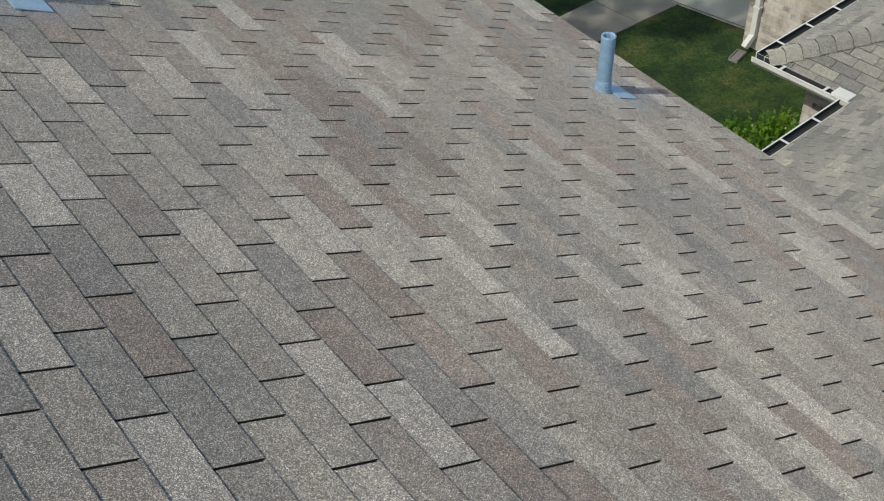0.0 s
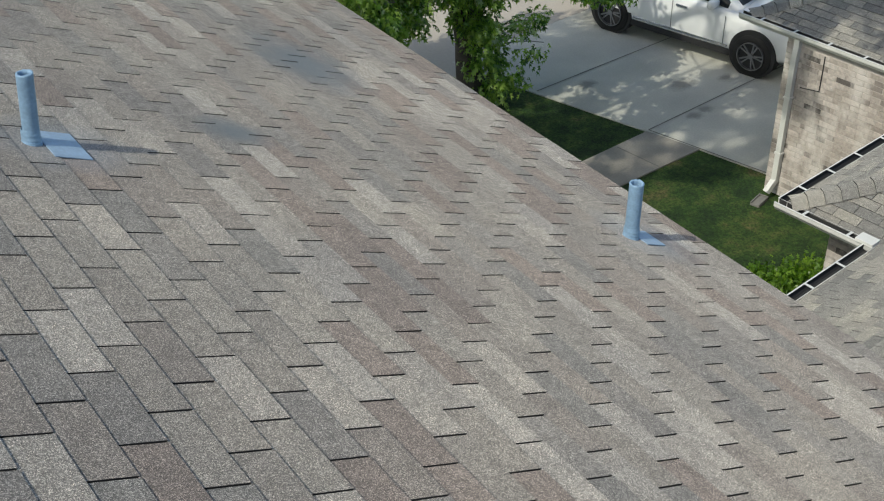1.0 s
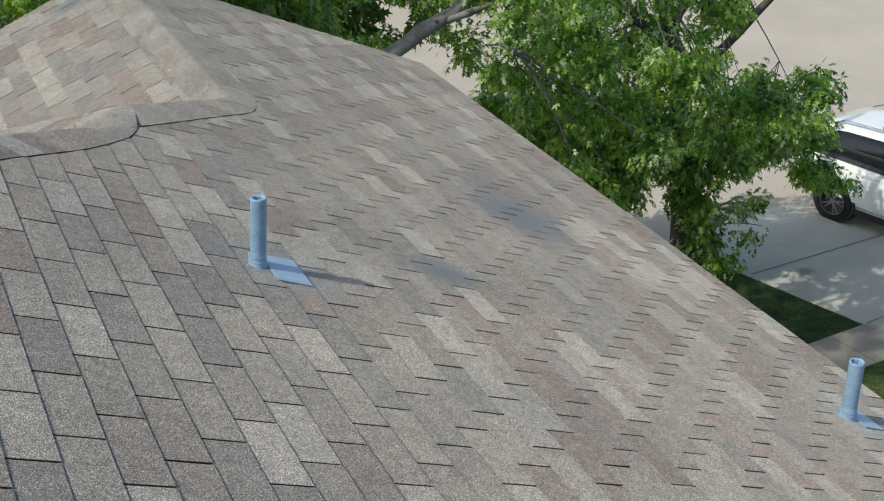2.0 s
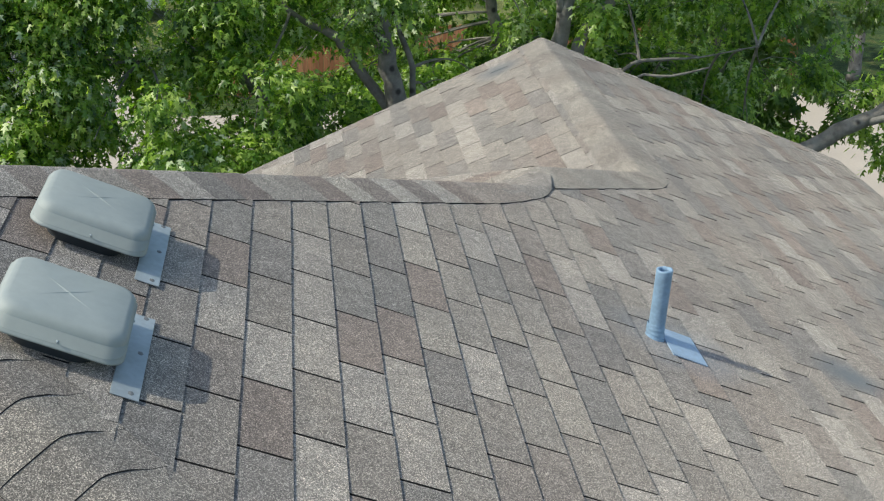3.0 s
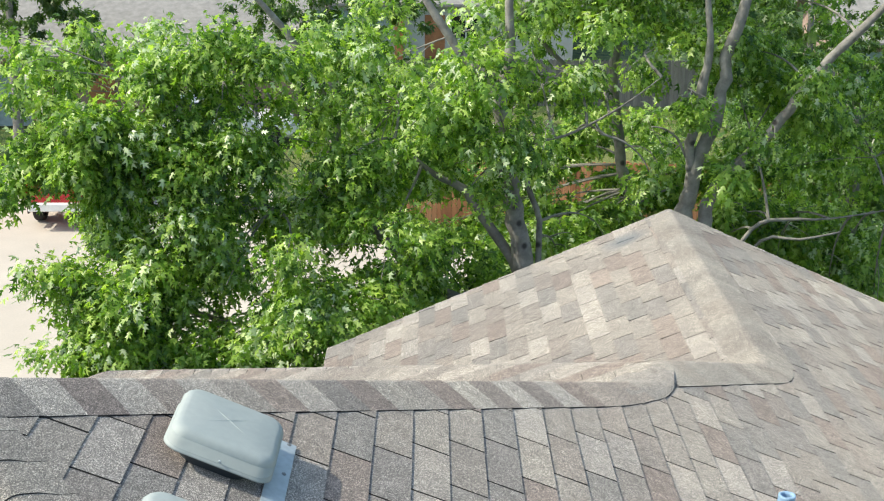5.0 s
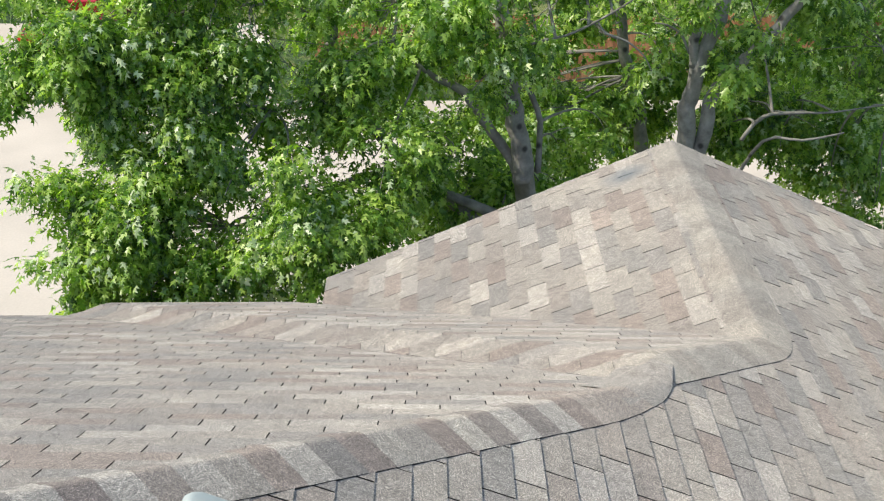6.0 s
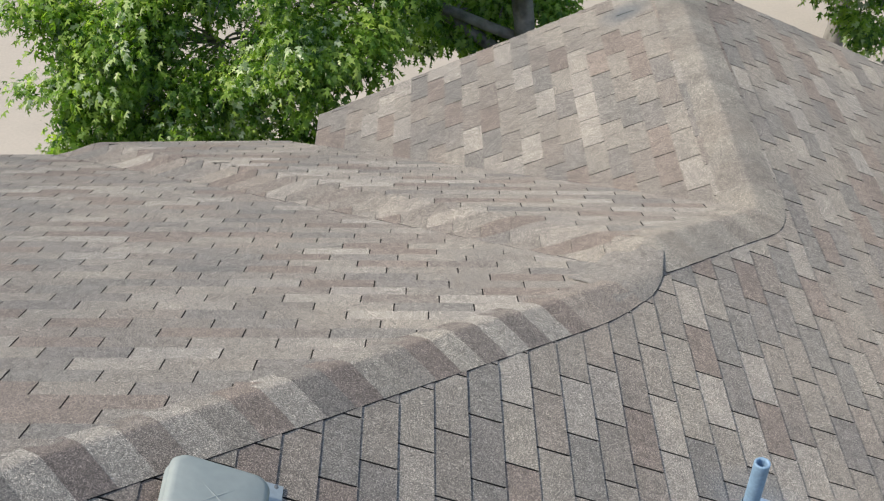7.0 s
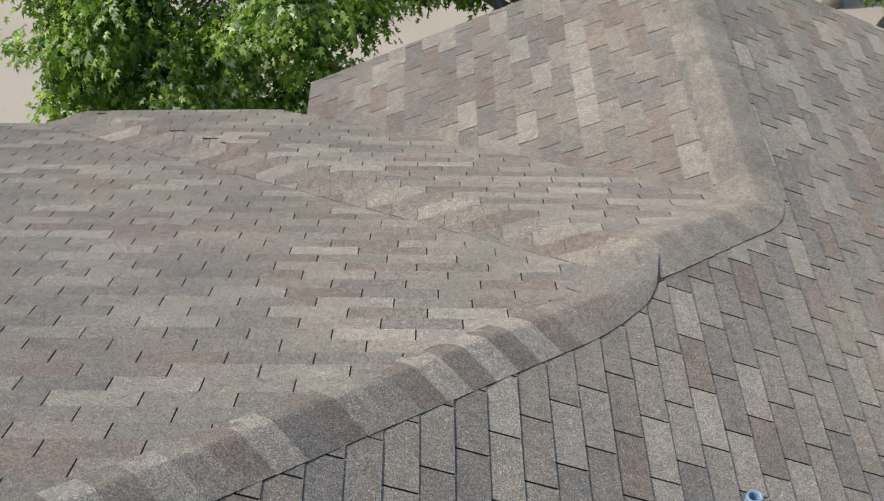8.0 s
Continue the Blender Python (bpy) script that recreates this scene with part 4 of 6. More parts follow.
tree("maple_tree", "leafy silver maple with a grey trunk leaning over the gable",
     [[(1.35, 9.7, G, 0.17), (1.22, 9.6, -5.0, 0.13), (1.04, 9.5, -2.75, 0.107), (1.0, 9.5, -2.45, 0.104), (0.93, 9.5, -2.04, 0.10), (0.86, 9.5, -1.64, 0.098), (0.81, 9.5, -1.34, 0.092), (0.77, 9.5, -0.95, 0.085), (0.72, 9.5, -0.68, 0.08), (0.64, 9.5, -0.46, 0.06), (0.51, 9.5, -0.38, 0.05), (0.27, 9.5, -0.13, 0.045), (-0.2, 9.6, 0.6, 0.03)],
      [(0.72, 9.5, -0.72, 0.06), (0.77, 9.5, -0.43, 0.055), (0.82, 9.5, -0.13, 0.05), (0.80, 9.5, 0.25, 0.04), (0.9, 9.6, 1.4, 0.02)],
      [(1.0, 9.52, -2.7, 0.055), (0.90, 9.58, -2.36, 0.055), (0.68, 9.6, -2.03, 0.052), (0.56, 9.6, -1.84, 0.05), (0.42, 9.6, -1.63, 0.047), (0.30, 9.6, -1.54, 0.04), (0.11, 9.6, -1.46, 0.03), (-0.3, 9.6, -1.1, 0.012)],
      [(1.15, 9.7, -2.5, 0.032), (1.18, 9.9, -2.02, 0.03), (1.07, 9.9, -1.69, 0.028), (1.0, 9.9, -1.45, 0.025), (0.97, 9.9, -1.30, 0.017), (1.12, 9.9, -1.19, 0.015), (1.41, 9.9, -1.12, 0.014), (1.74, 9.9, -0.96, 0.012), (2.07, 9.9, -0.75, 0.009), (2.36, 9.9, -0.52, 0.004)],
      [(1.72, 9.9, -0.99, 0.012), (1.80, 9.9, -1.10, 0.012), (2.01, 9.9, -1.18, 0.010), (2.19, 9.9, -1.33, 0.008), (2.28, 9.9, -1.49, 0.005)],
      [(0.98, 9.55, -3.0, 0.055), (0.05, 9.8, -2.71, 0.05), (-0.30, 9.8, -2.62, 0.045), (-0.65, 9.8, -2.58, 0.042), (-1.06, 9.75, -2.80, 0.032), (-1.48, 9.7, -2.97, 0.025), (-2.0, 9.7, -3.10, 0.012)],
      [(1.0, 9.55, -3.3, 0.07), (0.1, 9.9, -2.75, 0.065), (-0.54, 10.0, -2.10, 0.06), (-0.73, 10.0, -1.84, 0.055), (-0.88, 10.0, -1.55, 0.052), (-1.0, 10.0, -1.38, 0.05), (-0.90, 10.0, -1.14, 0.045), (-0.98, 10.0, -0.85, 0.04), (-1.4, 10.1, -0.1, 0.035), (-2.2, 10.0, 0.8, 0.02)],
      [(-0.85, 10.0, -1.62, 0.022), (-1.11, 9.95, -1.78, 0.022), (-1.35, 9.9, -1.84, 0.022), (-1.54, 9.85, -1.88, 0.010)],
      [(-1.0, 10.0, -0.9, 0.028), (-1.40, 9.8, -0.81, 0.022), (-1.65, 9.8, -0.78, 0.018), (-1.87, 9.8, -0.80, 0.010)],
      [(-1.1, 10.0, -0.6, 0.026), (-1.50, 9.8, -0.42, 0.022), (-1.78, 9.8, -0.52, 0.018), (-2.06, 9.8, -0.64, 0.014), (-2.29, 9.8, -0.87, 0.008)]],
     [(0.25, 9.95, -2.95, 0.26, 0.3, 0.18, 12), (0.55, 10.0, -2.95, 0.3, 0.3, 0.2, 22), (0.88, 10.05, -2.9, 0.3, 0.3, 0.2, 20), (1.25, 10.05, -2.8, 0.3, 0.3, 0.2, 18), (-2.15, 8.8, -1.62, 0.24, 0.25, 0.18, 16), (-2.0, 8.8, -1.85, 0.26, 0.25, 0.2, 18), (-1.85, 8.8, -2.0, 0.24, 0.25, 0.18, 14), (-1.95, 9.1, -0.12, 0.32, 0.3, 0.22, 16), (-2.4, 9.1, -0.38, 0.34, 0.3, 0.22, 15), (-1.6, 9.1, -0.28, 0.34, 0.3, 0.22, 14), (-1.45, 9.1, -0.6, 0.28, 0.3, 0.22, 9), (-1.9, 9.1, -0.6, 0.3, 0.3, 0.20, 10), (-3.8, 9.0, -1.15, 0.3, 0.3, 0.2, 20), (-3.85, 9.0, -1.5, 0.26, 0.3, 0.16, 14), (-0.75, 9.2, -1.2, 0.3, 0.3, 0.2, 16), (0.45, 9.0, -1.4, 0.28, 0.2, 0.22, 14), (0.55, 10.6, -0.3, 0.36, 0.3, 0.28, 18), (1.1, 10.5, -0.35, 0.42, 0.3, 0.32, 24), (0.9, 10.5, -0.65, 0.3, 0.3, 0.22, 12), (1.95, 11.4, -0.95, 0.34, 0.3, 0.24, 14), (1.7, 11.4, -1.4, 0.3, 0.3, 0.22, 9),
      (-3.05, 8.8, -0.78, 0.28, 0.3, 0.2, 20), (-3.22, 8.9, -1.12, 0.3, 0.3, 0.18, 16), (-2.9, 8.9, -1.5, 0.3, 0.3, 0.22, 18), (-1.95, 9.0, -0.75, 0.3, 0.3, 0.25, 20), (-1.55, 9.0, -0.85, 0.3, 0.3, 0.25, 20), (-1.75, 9.0, -1.05, 0.3, 0.3, 0.25, 18), (0.62, 9.05, -0.42, 0.38, 0.25, 0.30, 22), (0.50, 9.0, -0.85, 0.30, 0.2, 0.28, 14), (0.95, 9.1, -0.95, 0.25, 0.2, 0.2, 9), (0.15, 9.1, -0.75, 0.45, 0.3, 0.40, 26), (-2.95, 8.9, -0.95, 0.55, 0.3, 0.35, 34), (-2.4, 8.9, -1.15, 0.5, 0.3, 0.35, 30), (-3.2, 9.2, -1.12, 0.45, 0.5, 0.22, 22), (-2.85, 9.2, -1.95, 0.35, 0.4, 0.35, 20), (-3.16, 8.3, -2.80, 0.4, 0.4, 0.35, 22), (-3.6, 9.2, -0.35, 0.35, 0.4, 0.25, 14), (-3.11, 8.3, -2.33, 0.4, 0.35, 0.25, 20),
      (-3.34, 8.3, -2.19, 0.35, 0.35, 0.25, 24), (-1.30, 8.4, -2.01, 0.5, 0.4, 0.4, 34), (-0.60, 8.4, -2.52, 0.45, 0.4, 0.35, 30), (-1.76, 8.3, -2.66, 0.5, 0.4, 0.35, 34), (-2.41, 8.2, -2.94, 0.5, 0.4, 0.35, 30),
      (-0.5, 10.6, -1.9, 0.6, 0.5, 0.4, 30), (-0.1, 10.6, -1.5, 0.5, 0.4, 0.4, 24), (-0.93, 9.5, -1.91, 0.5, 0.4, 0.4, 24), (-0.65, 9.5, -2.9, 0.45, 0.4, 0.25, 10), (-0.27, 9.6, -2.6, 0.5, 0.4, 0.3, 15), (0.2, 10.6, -3.35, 0.4, 0.4, 0.3, 18), (0.6, 10.6, -2.85, 0.45, 0.4, 0.35, 22), (-0.83, 9.5, -3.26, 0.4, 0.4, 0.3, 8), (0.3, 10.6, -2.5, 0.4, 0.4, 0.3, 14),
      (1.5, 11.2, -2.75, 0.5, 0.4, 0.35, 22), (1.9, 11.2, -2.4, 0.4, 0.4, 0.35, 16), (2.4, 10.6, -0.35, 0.5, 0.4, 0.35, 22), (1.3, 10.4, -0.5, 0.5, 0.4, 0.4, 24), (-2.4, 9.5, -1.9, 1.1, 0.9, 0.9, 84), (-1.5, 9.7, -1.3, 1.2, 1.0, 1.0, 72), (-3.0, 9.8, -0.7, 1.2, 1.0, 0.8, 48), (-3.30, 8.3, -2.61, 0.38, 0.35, 0.32, 14), (-2.69, 8.3, -2.42, 0.75, 0.5, 0.5, 45), (-1.48, 8.3, -2.33, 0.95, 0.6, 0.45, 55),
      (-0.3, 10.1, -0.8, 1.1, 1.0, 1.0, 95), (-0.46, 8.9, -2.01, 0.7, 0.6, 0.5, 35), (-3.9, 9.6, -0.1, 1.1, 1.0, 0.5, 15), (-2.0, 10.0, -0.2, 1.3, 1.1, 0.5, 26), (0.9, 10.2, -0.1, 1.1, 1.0, 0.5, 34),
      (0.5, 10.3, -1.4, 0.6, 0.5, 0.5, 24),
      (-2.41, 8.4, -3.31, 1, 0.8, 0.7, 75), (-1.20, 8.6, -3.31, 0.9, 0.8, 0.7, 65), (-3.16, 8.4, -3.49, 0.6, 0.6, 0.5, 35), (-2.04, 8.7, -4.24, 1.2, 0.9, 0.6, 80), (-0.83, 8.9, -4.14, 0.8, 0.8, 0.6, 50), (-3.06, 8.9, -4.42, 0.7, 0.7, 0.5, 35), (-3.6, 9.2, -1.2, 0.35, 0.35, 0.2, 26), (-2.48, 8.5, -2.15, 0.35, 0.3, 0.28, 26), (-1.83, 8.4, -2.2, 0.35, 0.3, 0.28, 26), (-1.25, 8.4, -2.6, 0.35, 0.3, 0.28, 26), (-2.70, 8.5, -2.65, 0.35, 0.3, 0.28, 26), (-1.05, 8.5, -2.3, 0.32, 0.3, 0.26, 20)], 0.094, 23, M_LEAF, 38)
tree("maple_tree", "silver maple standing behind the others, its pale trunk bare below",
     [[(2.95, 12.7, G, 0.13), (2.80, 12.7, -4.5, 0.10), (2.66, 12.7, -2.94, 0.085), (2.57, 12.7, -2.64, 0.08), (2.47, 12.7, -2.32, 0.073), (2.39, 12.7, -2.02, 0.068), (2.35, 12.7, -1.70, 0.065), (2.29, 12.7, -1.32, 0.06), (2.26, 12.7, -0.97, 0.06), (2.30, 12.7, -0.64, 0.055), (2.33, 12.7, -0.3, 0.05), (2.5, 12.8, 1.5, 0.02)],
      [(2.3, 12.7, -1.4, 0.035), (1.7, 12.6, -0.9, 0.03), (1.1, 12.5, -0.3, 0.015)]],
     [(-0.17, 12.4, -2.77, 0.28, 0.3, 0.2, 16), (0.24, 12.4, -2.80, 0.28, 0.3, 0.2, 16), (0.65, 12.4, -2.77, 0.28, 0.3, 0.2, 16), (1.41, 12.4, -2.77, 0.28, 0.3, 0.2, 16), (1.75, 12.4, -2.73, 0.28, 0.3, 0.2, 16), (2.25, 12.4, -2.59, 0.28, 0.3, 0.2, 16),
      (2.05, 13.3, -1.75, 0.34, 0.3, 0.26, 18), (1.75, 13.3, -2.05, 0.3, 0.3, 0.22, 12), (2.85, 13.2, -3.2, 0.32, 0.3, 0.26, 26), (2.55, 13.2, -3.1, 0.3, 0.3, 0.26, 22), (2.95, 13.2, -2.46, 0.28, 0.3, 0.30, 20), (3.62, 13.2, -2.20, 0.28, 0.3, 0.30, 20), (4.10, 13.2, -2.38, 0.28, 0.3, 0.30, 18), (0.09, 13.2, -2.32, 0.28, 0.3, 0.30, 20), (0.52, 13.2, -2.54, 0.28, 0.3, 0.30, 20), (-0.31, 13.2, -2.32, 0.28, 0.3, 0.30, 18), (1.23, 13.2, -2.46, 0.25, 0.3, 0.28, 14), (2.35, 13.2, -2.50, 0.25, 0.3, 0.30, 18), (1.2, 12.0, -1.9, 0.35, 0.3, 0.35, 28), (2.75, 12.0, -1.95, 0.3, 0.3, 0.35, 24), (0.85, 13.2, -2.5, 0.45, 0.4, 0.4, 34), (2.5, 13.3, -2.7, 0.35, 0.4, 0.3, 22), (2.0, 13.2, -2.95, 0.5, 0.4, 0.25, 34), (1.35, 13.2, -2.9, 0.5, 0.4, 0.3, 36), (0.9, 13.2, -2.9, 0.4, 0.4, 0.3, 26), (3.1, 13.3, -2.4, 0.35, 0.4, 0.4, 24),
      (1.6, 12.8, 0.1, 1.2, 0.9, 0.8, 60), (2.8, 13.0, 0.6, 1.3, 1.0, 0.9, 60), (1.4, 13.2, -3.3, 0.9, 0.6, 0.6, 40), (2.2, 13.6, -3.6, 1.0, 0.6, 0.6, 40), (0.4, 12.0, -3.4, 0.8, 0.6, 0.7, 40), (0.9, 11.2, -2.9, 0.5, 0.4, 0.4, 20), (3.6, 14.0, -2.0, 0.9, 0.8, 0.7, 30), (-0.8, 12.5, -1.0, 1.0, 0.8, 1.0, 40)], 0.106, 37, M_LEAF)
tree("street_tree", "broad leafy tree on the lawn beside the driveway",
     [[(11.7, 12.75, G, 0.24), (11.6, 12.8, -7.0, 0.20), (11.5, 12.9, -5.6, 0.18), (11.2, 13.1, -4.0, 0.14), (10.9, 13.3, -2.4, 0.10), (10.6, 13.5, -0.6, 0.05)],
      [(11.5, 12.9, -5.4, 0.09), (12.2, 12.5, -4.4, 0.07), (13.0, 12.2, -3.4, 0.03)],
      [(11.4, 12.95, -5.0, 0.09), (10.3, 13.0, -3.8, 0.07), (9.2, 13.0, -2.8, 0.03)],
      [(11.55, 12.85, -6.2, 0.04), (12.2, 12.3, -5.9, 0.03), (12.7, 11.9, -5.8, 0.012)],
      # these two limbs only carry the unseen lobes over the driveway side
      [(11.3, 13.0, -4.4, 0.08), (11.0, 11.4, -2.4, 0.06), (10.6, 9.8, -1.0, 0.045), (10.0, 8.4, -0.2, 0.03), (8.6, 8.0, 0.3, 0.02), (7.0, 8.2, 0.6, 0.012)],
      [(11.0, 11.4, -2.4, 0.05), (12.2, 10.6, -1.2, 0.04), (13.0, 9.6, -0.4, 0.02)]],
     # lobes from z -0.4 up are unseen, added to shade the driveway
     [(10.27, 11.47, -4.5, 0.7, 0.6, 0.3, 30), (10.7, 10.67, -4.5, 0.7, 0.6, 0.3, 30), (11.44, 10.27, -4.5, 0.7, 0.5, 0.3, 26), (6.4, 7.9, 0.7, 0.9, 0.6, 0.4, 44), (6.0, 8.3, 0.9, 0.8, 0.5, 0.3, 30), (9.8, 10.2, -0.4, 1.3, 1.2, 0.8, 50), (11.0, 8.9, -0.2, 1.4, 1.3, 0.8, 60), (9.6, 8.2, 0.3, 1.3, 1.2, 0.8, 50), (10.2, 6.8, 0.5, 1.2, 1.0, 0.7, 40), (8.6, 6.6, 0.7, 1.0, 0.9, 0.6, 26), (8.4, 9.2, 0.6, 1.1, 1.0, 0.7, 40), (7.2, 9.2, 0.5, 1.2, 1.1, 0.6, 50), (6.2, 8.6, 0.8, 1.0, 1.0, 0.5, 36), (7.4, 7.6, 0.8, 1.1, 1.0, 0.6, 44),
      (8.6, 12.6, -5.2, 0.75, 0.6, 0.7, 45), (9.2, 12.6, -5.7, 0.7, 0.6, 0.6, 45), (9.6, 12.6, -6.35, 0.55, 0.5, 0.5, 36), (10.15, 12.7, -5.7, 0.8, 0.6, 0.7, 60), (10.3, 12.6, -6.65, 0.35, 0.4, 0.4, 18), (11.1, 12.5, -6.0, 0.75, 0.6, 0.7, 60), (11.6, 12.5, -6.8, 0.5, 0.45, 0.5, 36),
      (11.75, 12.4, -7.6, 0.35, 0.4, 0.4, 18), (11.95, 12.4, -8.25, 0.38, 0.35, 0.28, 14), (12.6, 12.5, -6.1, 0.55, 0.5, 0.5, 34), (13.35, 12.4, -6.2, 0.55, 0.5, 0.4, 28), (13.95, 12.5, -6.95, 0.42, 0.4, 0.25, 16), (14.5, 12.5, -7.25, 0.32, 0.3, 0.2, 9), (12.75, 12.4, -7.35, 0.3, 0.3, 0.22, 8), (12.95, 12.4, -7.8, 0.28, 0.25, 0.2, 7),
      (11.0, 13.1, -4.9, 1.3, 1.3, 0.8, 55), (10.2, 13.4, -4.3, 1.2, 1.2, 0.9, 55), (12.65, 11.9, -5.75, 0.55, 0.5, 0.35, 22), (11.9, 12.2, -6.3, 0.5, 0.5, 0.6, 24), (9.2, 13.2, -3.2, 1.6, 1.4, 1.2, 50),
      (9.9, 13.2, -2.6, 1.4, 1.4, 0.8, 30), (10.5, 13.8, -5.9, 1.0, 0.9, 0.7, 50), (9.4, 14.0, -5.5, 1.1, 1.0, 0.9, 60)], 0.118, 51, M_LEAF, 38, True, M_BARK_DARK)
tree("leaning_tree", "pale-limbed tree leaning out from behind the gable",
     [[(4.73, 10.87, G, 0.182), (5.00, 10.78, -4.85, 0.136), (5.46, 10.60, -3.54, 0.104), (5.84, 10.60, -3.29, 0.0953), (6.25, 10.60, -3.04, 0.0863), (6.55, 10.60, -2.91, 0.0726), (6.85, 10.60, -2.58, 0.059), (7.09, 10.60, -2.22, 0.0499), (7.73, 10.69, -1.13, 0.0318), (8.54, 10.78, -0.13, 0.0182)],
      [(6.25, 10.60, -3.04, 0.0545), (6.55, 10.56, -2.97, 0.0499), (6.77, 10.51, -2.91, 0.0409), (7.00, 10.51, -2.85, 0.0182)],
      [(6.77, 10.56, -2.67, 0.0363), (7.18, 10.51, -2.54, 0.0327), (7.95, 10.51, -2.27, 0.0272), (8.73, 10.51, -2.31, 0.0109)],
      [(6.71, 10.40, -2.47, 0.008), (6.84, 10.40, -2.60, 0.008), (6.97, 10.40, -2.82, 0.007), (7.09, 10.40, -3.13, 0.006), (7.21, 10.40, -3.30, 0.005), (7.29, 10.40, -3.45, 0.003)],
      [(7.11, 10.40, -1.94, 0.012), (7.02, 10.40, -2.04, 0.011), (6.91, 10.40, -2.19, 0.009), (6.82, 10.40, -2.28, 0.006)],
      [(7.58, 10.40, -2.35, 0.007), (7.42, 10.40, -2.48, 0.007), (7.37, 10.40, -2.80, 0.006), (7.31, 10.40, -2.94, 0.003)]],
     [(7.99, 10.06, -2.68, 0.409, 0.363, 0.381, 20), (8.82, 10.06, -3.24, 0.409, 0.363, 0.381, 20), (9.13, 10.06, -2.78, 0.409, 0.363, 0.381, 20), (9.66, 10.06, -3.68, 0.409, 0.363, 0.381, 20), (9.92, 10.06, -3.06, 0.409, 0.363, 0.381, 20), (10.09, 10.06, -4.31, 0.409, 0.363, 0.381, 20), (9.64, 10.06, -4.65, 0.409, 0.363, 0.381, 20), (10.27, 10.15, -5.08, 0.363, 0.363, 0.363, 16), (8.5, 10.06, -3.84, 0.409, 0.363, 0.381, 20), (9.19, 10.06, -4.9, 0.409, 0.363, 0.381, 20), (7.25, 10.06, -2.55, 0.318, 0.272, 0.272, 9), (7.67, 10.06, -3.19, 0.318, 0.272, 0.272, 9),
      (7.73, 10.24, -2.49, 0.454, 0.363, 0.363, 16), (8.45, 10.15, -2.99, 0.454, 0.363, 0.409, 18), (7.32, 10.15, -2.9, 0.318, 0.272, 0.272, 8), (8.5, 10.6, -4.76, 0.636, 0.545, 0.59, 23), (8.95, 10.69, -5.49, 0.545, 0.545, 0.499, 18), (8.18, 10.69, -4.67, 0.545, 0.545, 0.545, 17), (7.59, 10.6, -3.94, 0.545, 0.545, 0.499, 15), (8.91, 10.78, -4.04, 0.636, 0.636, 0.636, 23), (8.54, 10.78, -5.76, 0.363, 0.454, 0.363, 15), (7, 10.97, -3.58, 0.454, 0.454, 0.318, 12), (7.18, 11.15, -2.49, 0.545, 0.454, 0.454, 12),
      (7.45, 10.51, -2.67, 0.908, 0.817, 0.726, 15), (7.82, 10.51, -3.76, 0.817, 0.726, 0.726, 14), (8.73, 10.6, -2.95, 0.817, 0.817, 0.817, 14), (6.73, 10.97, -3.04, 0.454, 0.454, 0.318, 11)], 0.108, 67, M_LEAF, 34, gaps=-0.06)
for k, (x, y, tall, wide) in enumerate(((7.5, 19.5, 6.4, 2.6), (10.5, 33.5, 7.0, 3.2), (15.5, 31.5, 8.0, 3.6), (-14, 41, 8.5, 4.0), (-3.5, 42, 8.0, 4.0), (11, 44, 9.0, 4.5), (22, 36, 9, 4.5), (-24, 38, 9, 4.5))):
    rs = random.Random(k)
    top = G + tall
    lobes = [(x + rs.uniform(-0.6, 0.6) * wide, y + rs.uniform(-0.5, 0.5) * wide, G + tall * rs.uniform(0.35, 0.95), wide * rs.uniform(0.4, 0.6), wide * rs.uniform(0.4, 0.6), tall * rs.uniform(0.13, 0.2), 42) for _ in range(9)]
    tree("background_tree", "dark green leafy tree beyond the street", [[(x, y, G, 0.2), (x + 0.1, y, G + tall * 0.5, 0.13), (x, y + 0.1, top, 0.03)]], lobes, 0.21, 80 + k, M_LEAF_DARK, 26, False)


# ---- bush by the wall ----
def bush(x, y, r, seed):
    rs = np.random.RandomState(seed)
    b = thing("bush", "low yellow-green leafy bush by the brick wall", "bush", (x, y, G))
    bpy.context.view_layer.update()
    stems = bmesh.new()
    spots = []
    for i in range(26):
        a, d = rs.uniform(0, 6.28), rs.uniform(0.1, 1) ** 0.5 * r
        tip = Vector((x + d * math.cos(a), y + d * math.sin(a), G + rs.uniform(0.08, 0.26)))
        tube(stems, [(x + 0.3 * d * math.cos(a), y + 0.3 * d * math.sin(a), G - 0.05), tip], [0.008, 0.003], 4)
        spots.append(np.array(tip) + rs.normal(0, 0.09, (40, 3)))
    under(part("stems", stems, M_BARK), b)
    tagged(under(meshed("leaves", leaf_mesh("leaves", np.concatenate(spots), 0.09, rs, -0.3), M_LEAF_BUSH), b), kind="stuff")


M_LEAF_BUSH = leaf_material("bush_leaf", [(0.0, (0.06, 0.13, 0.018)), (0.5, (0.14, 0.26, 0.03)), (1.0, (0.24, 0.36, 0.05))], (0.22, 0.34, 0.06))
for i, (x, y) in enumerate(((11.65, 5.95), (12.15, 5.8))):
    bush(x, y, 0.30, 5 + i)


# ---- single-storey house next door ----
NX, NY, NZ, NTURN = 10.24, 4.73, -6.0, 8.0
N1 = Vector((math.cos(radians(NTURN)), math.sin(radians(NTURN)), 0))
N2 = Vector((-N1.y, N1.x, 0))
NORIGIN = Vector((NX, NY, NZ))
neighbour = thing("neighbour_house", "single-storey brick house with grey shingle roofs and white gutters", "house", (NX, NY, NZ), NTURN)
bpy.context.view_layer.update()
KX, KY = 0.05, -1.13             # inside corner of the eaves
FX, FY = 3.80, 3.35              # outside corner of the farther eaves
WX = 3.77                        # its brick wall


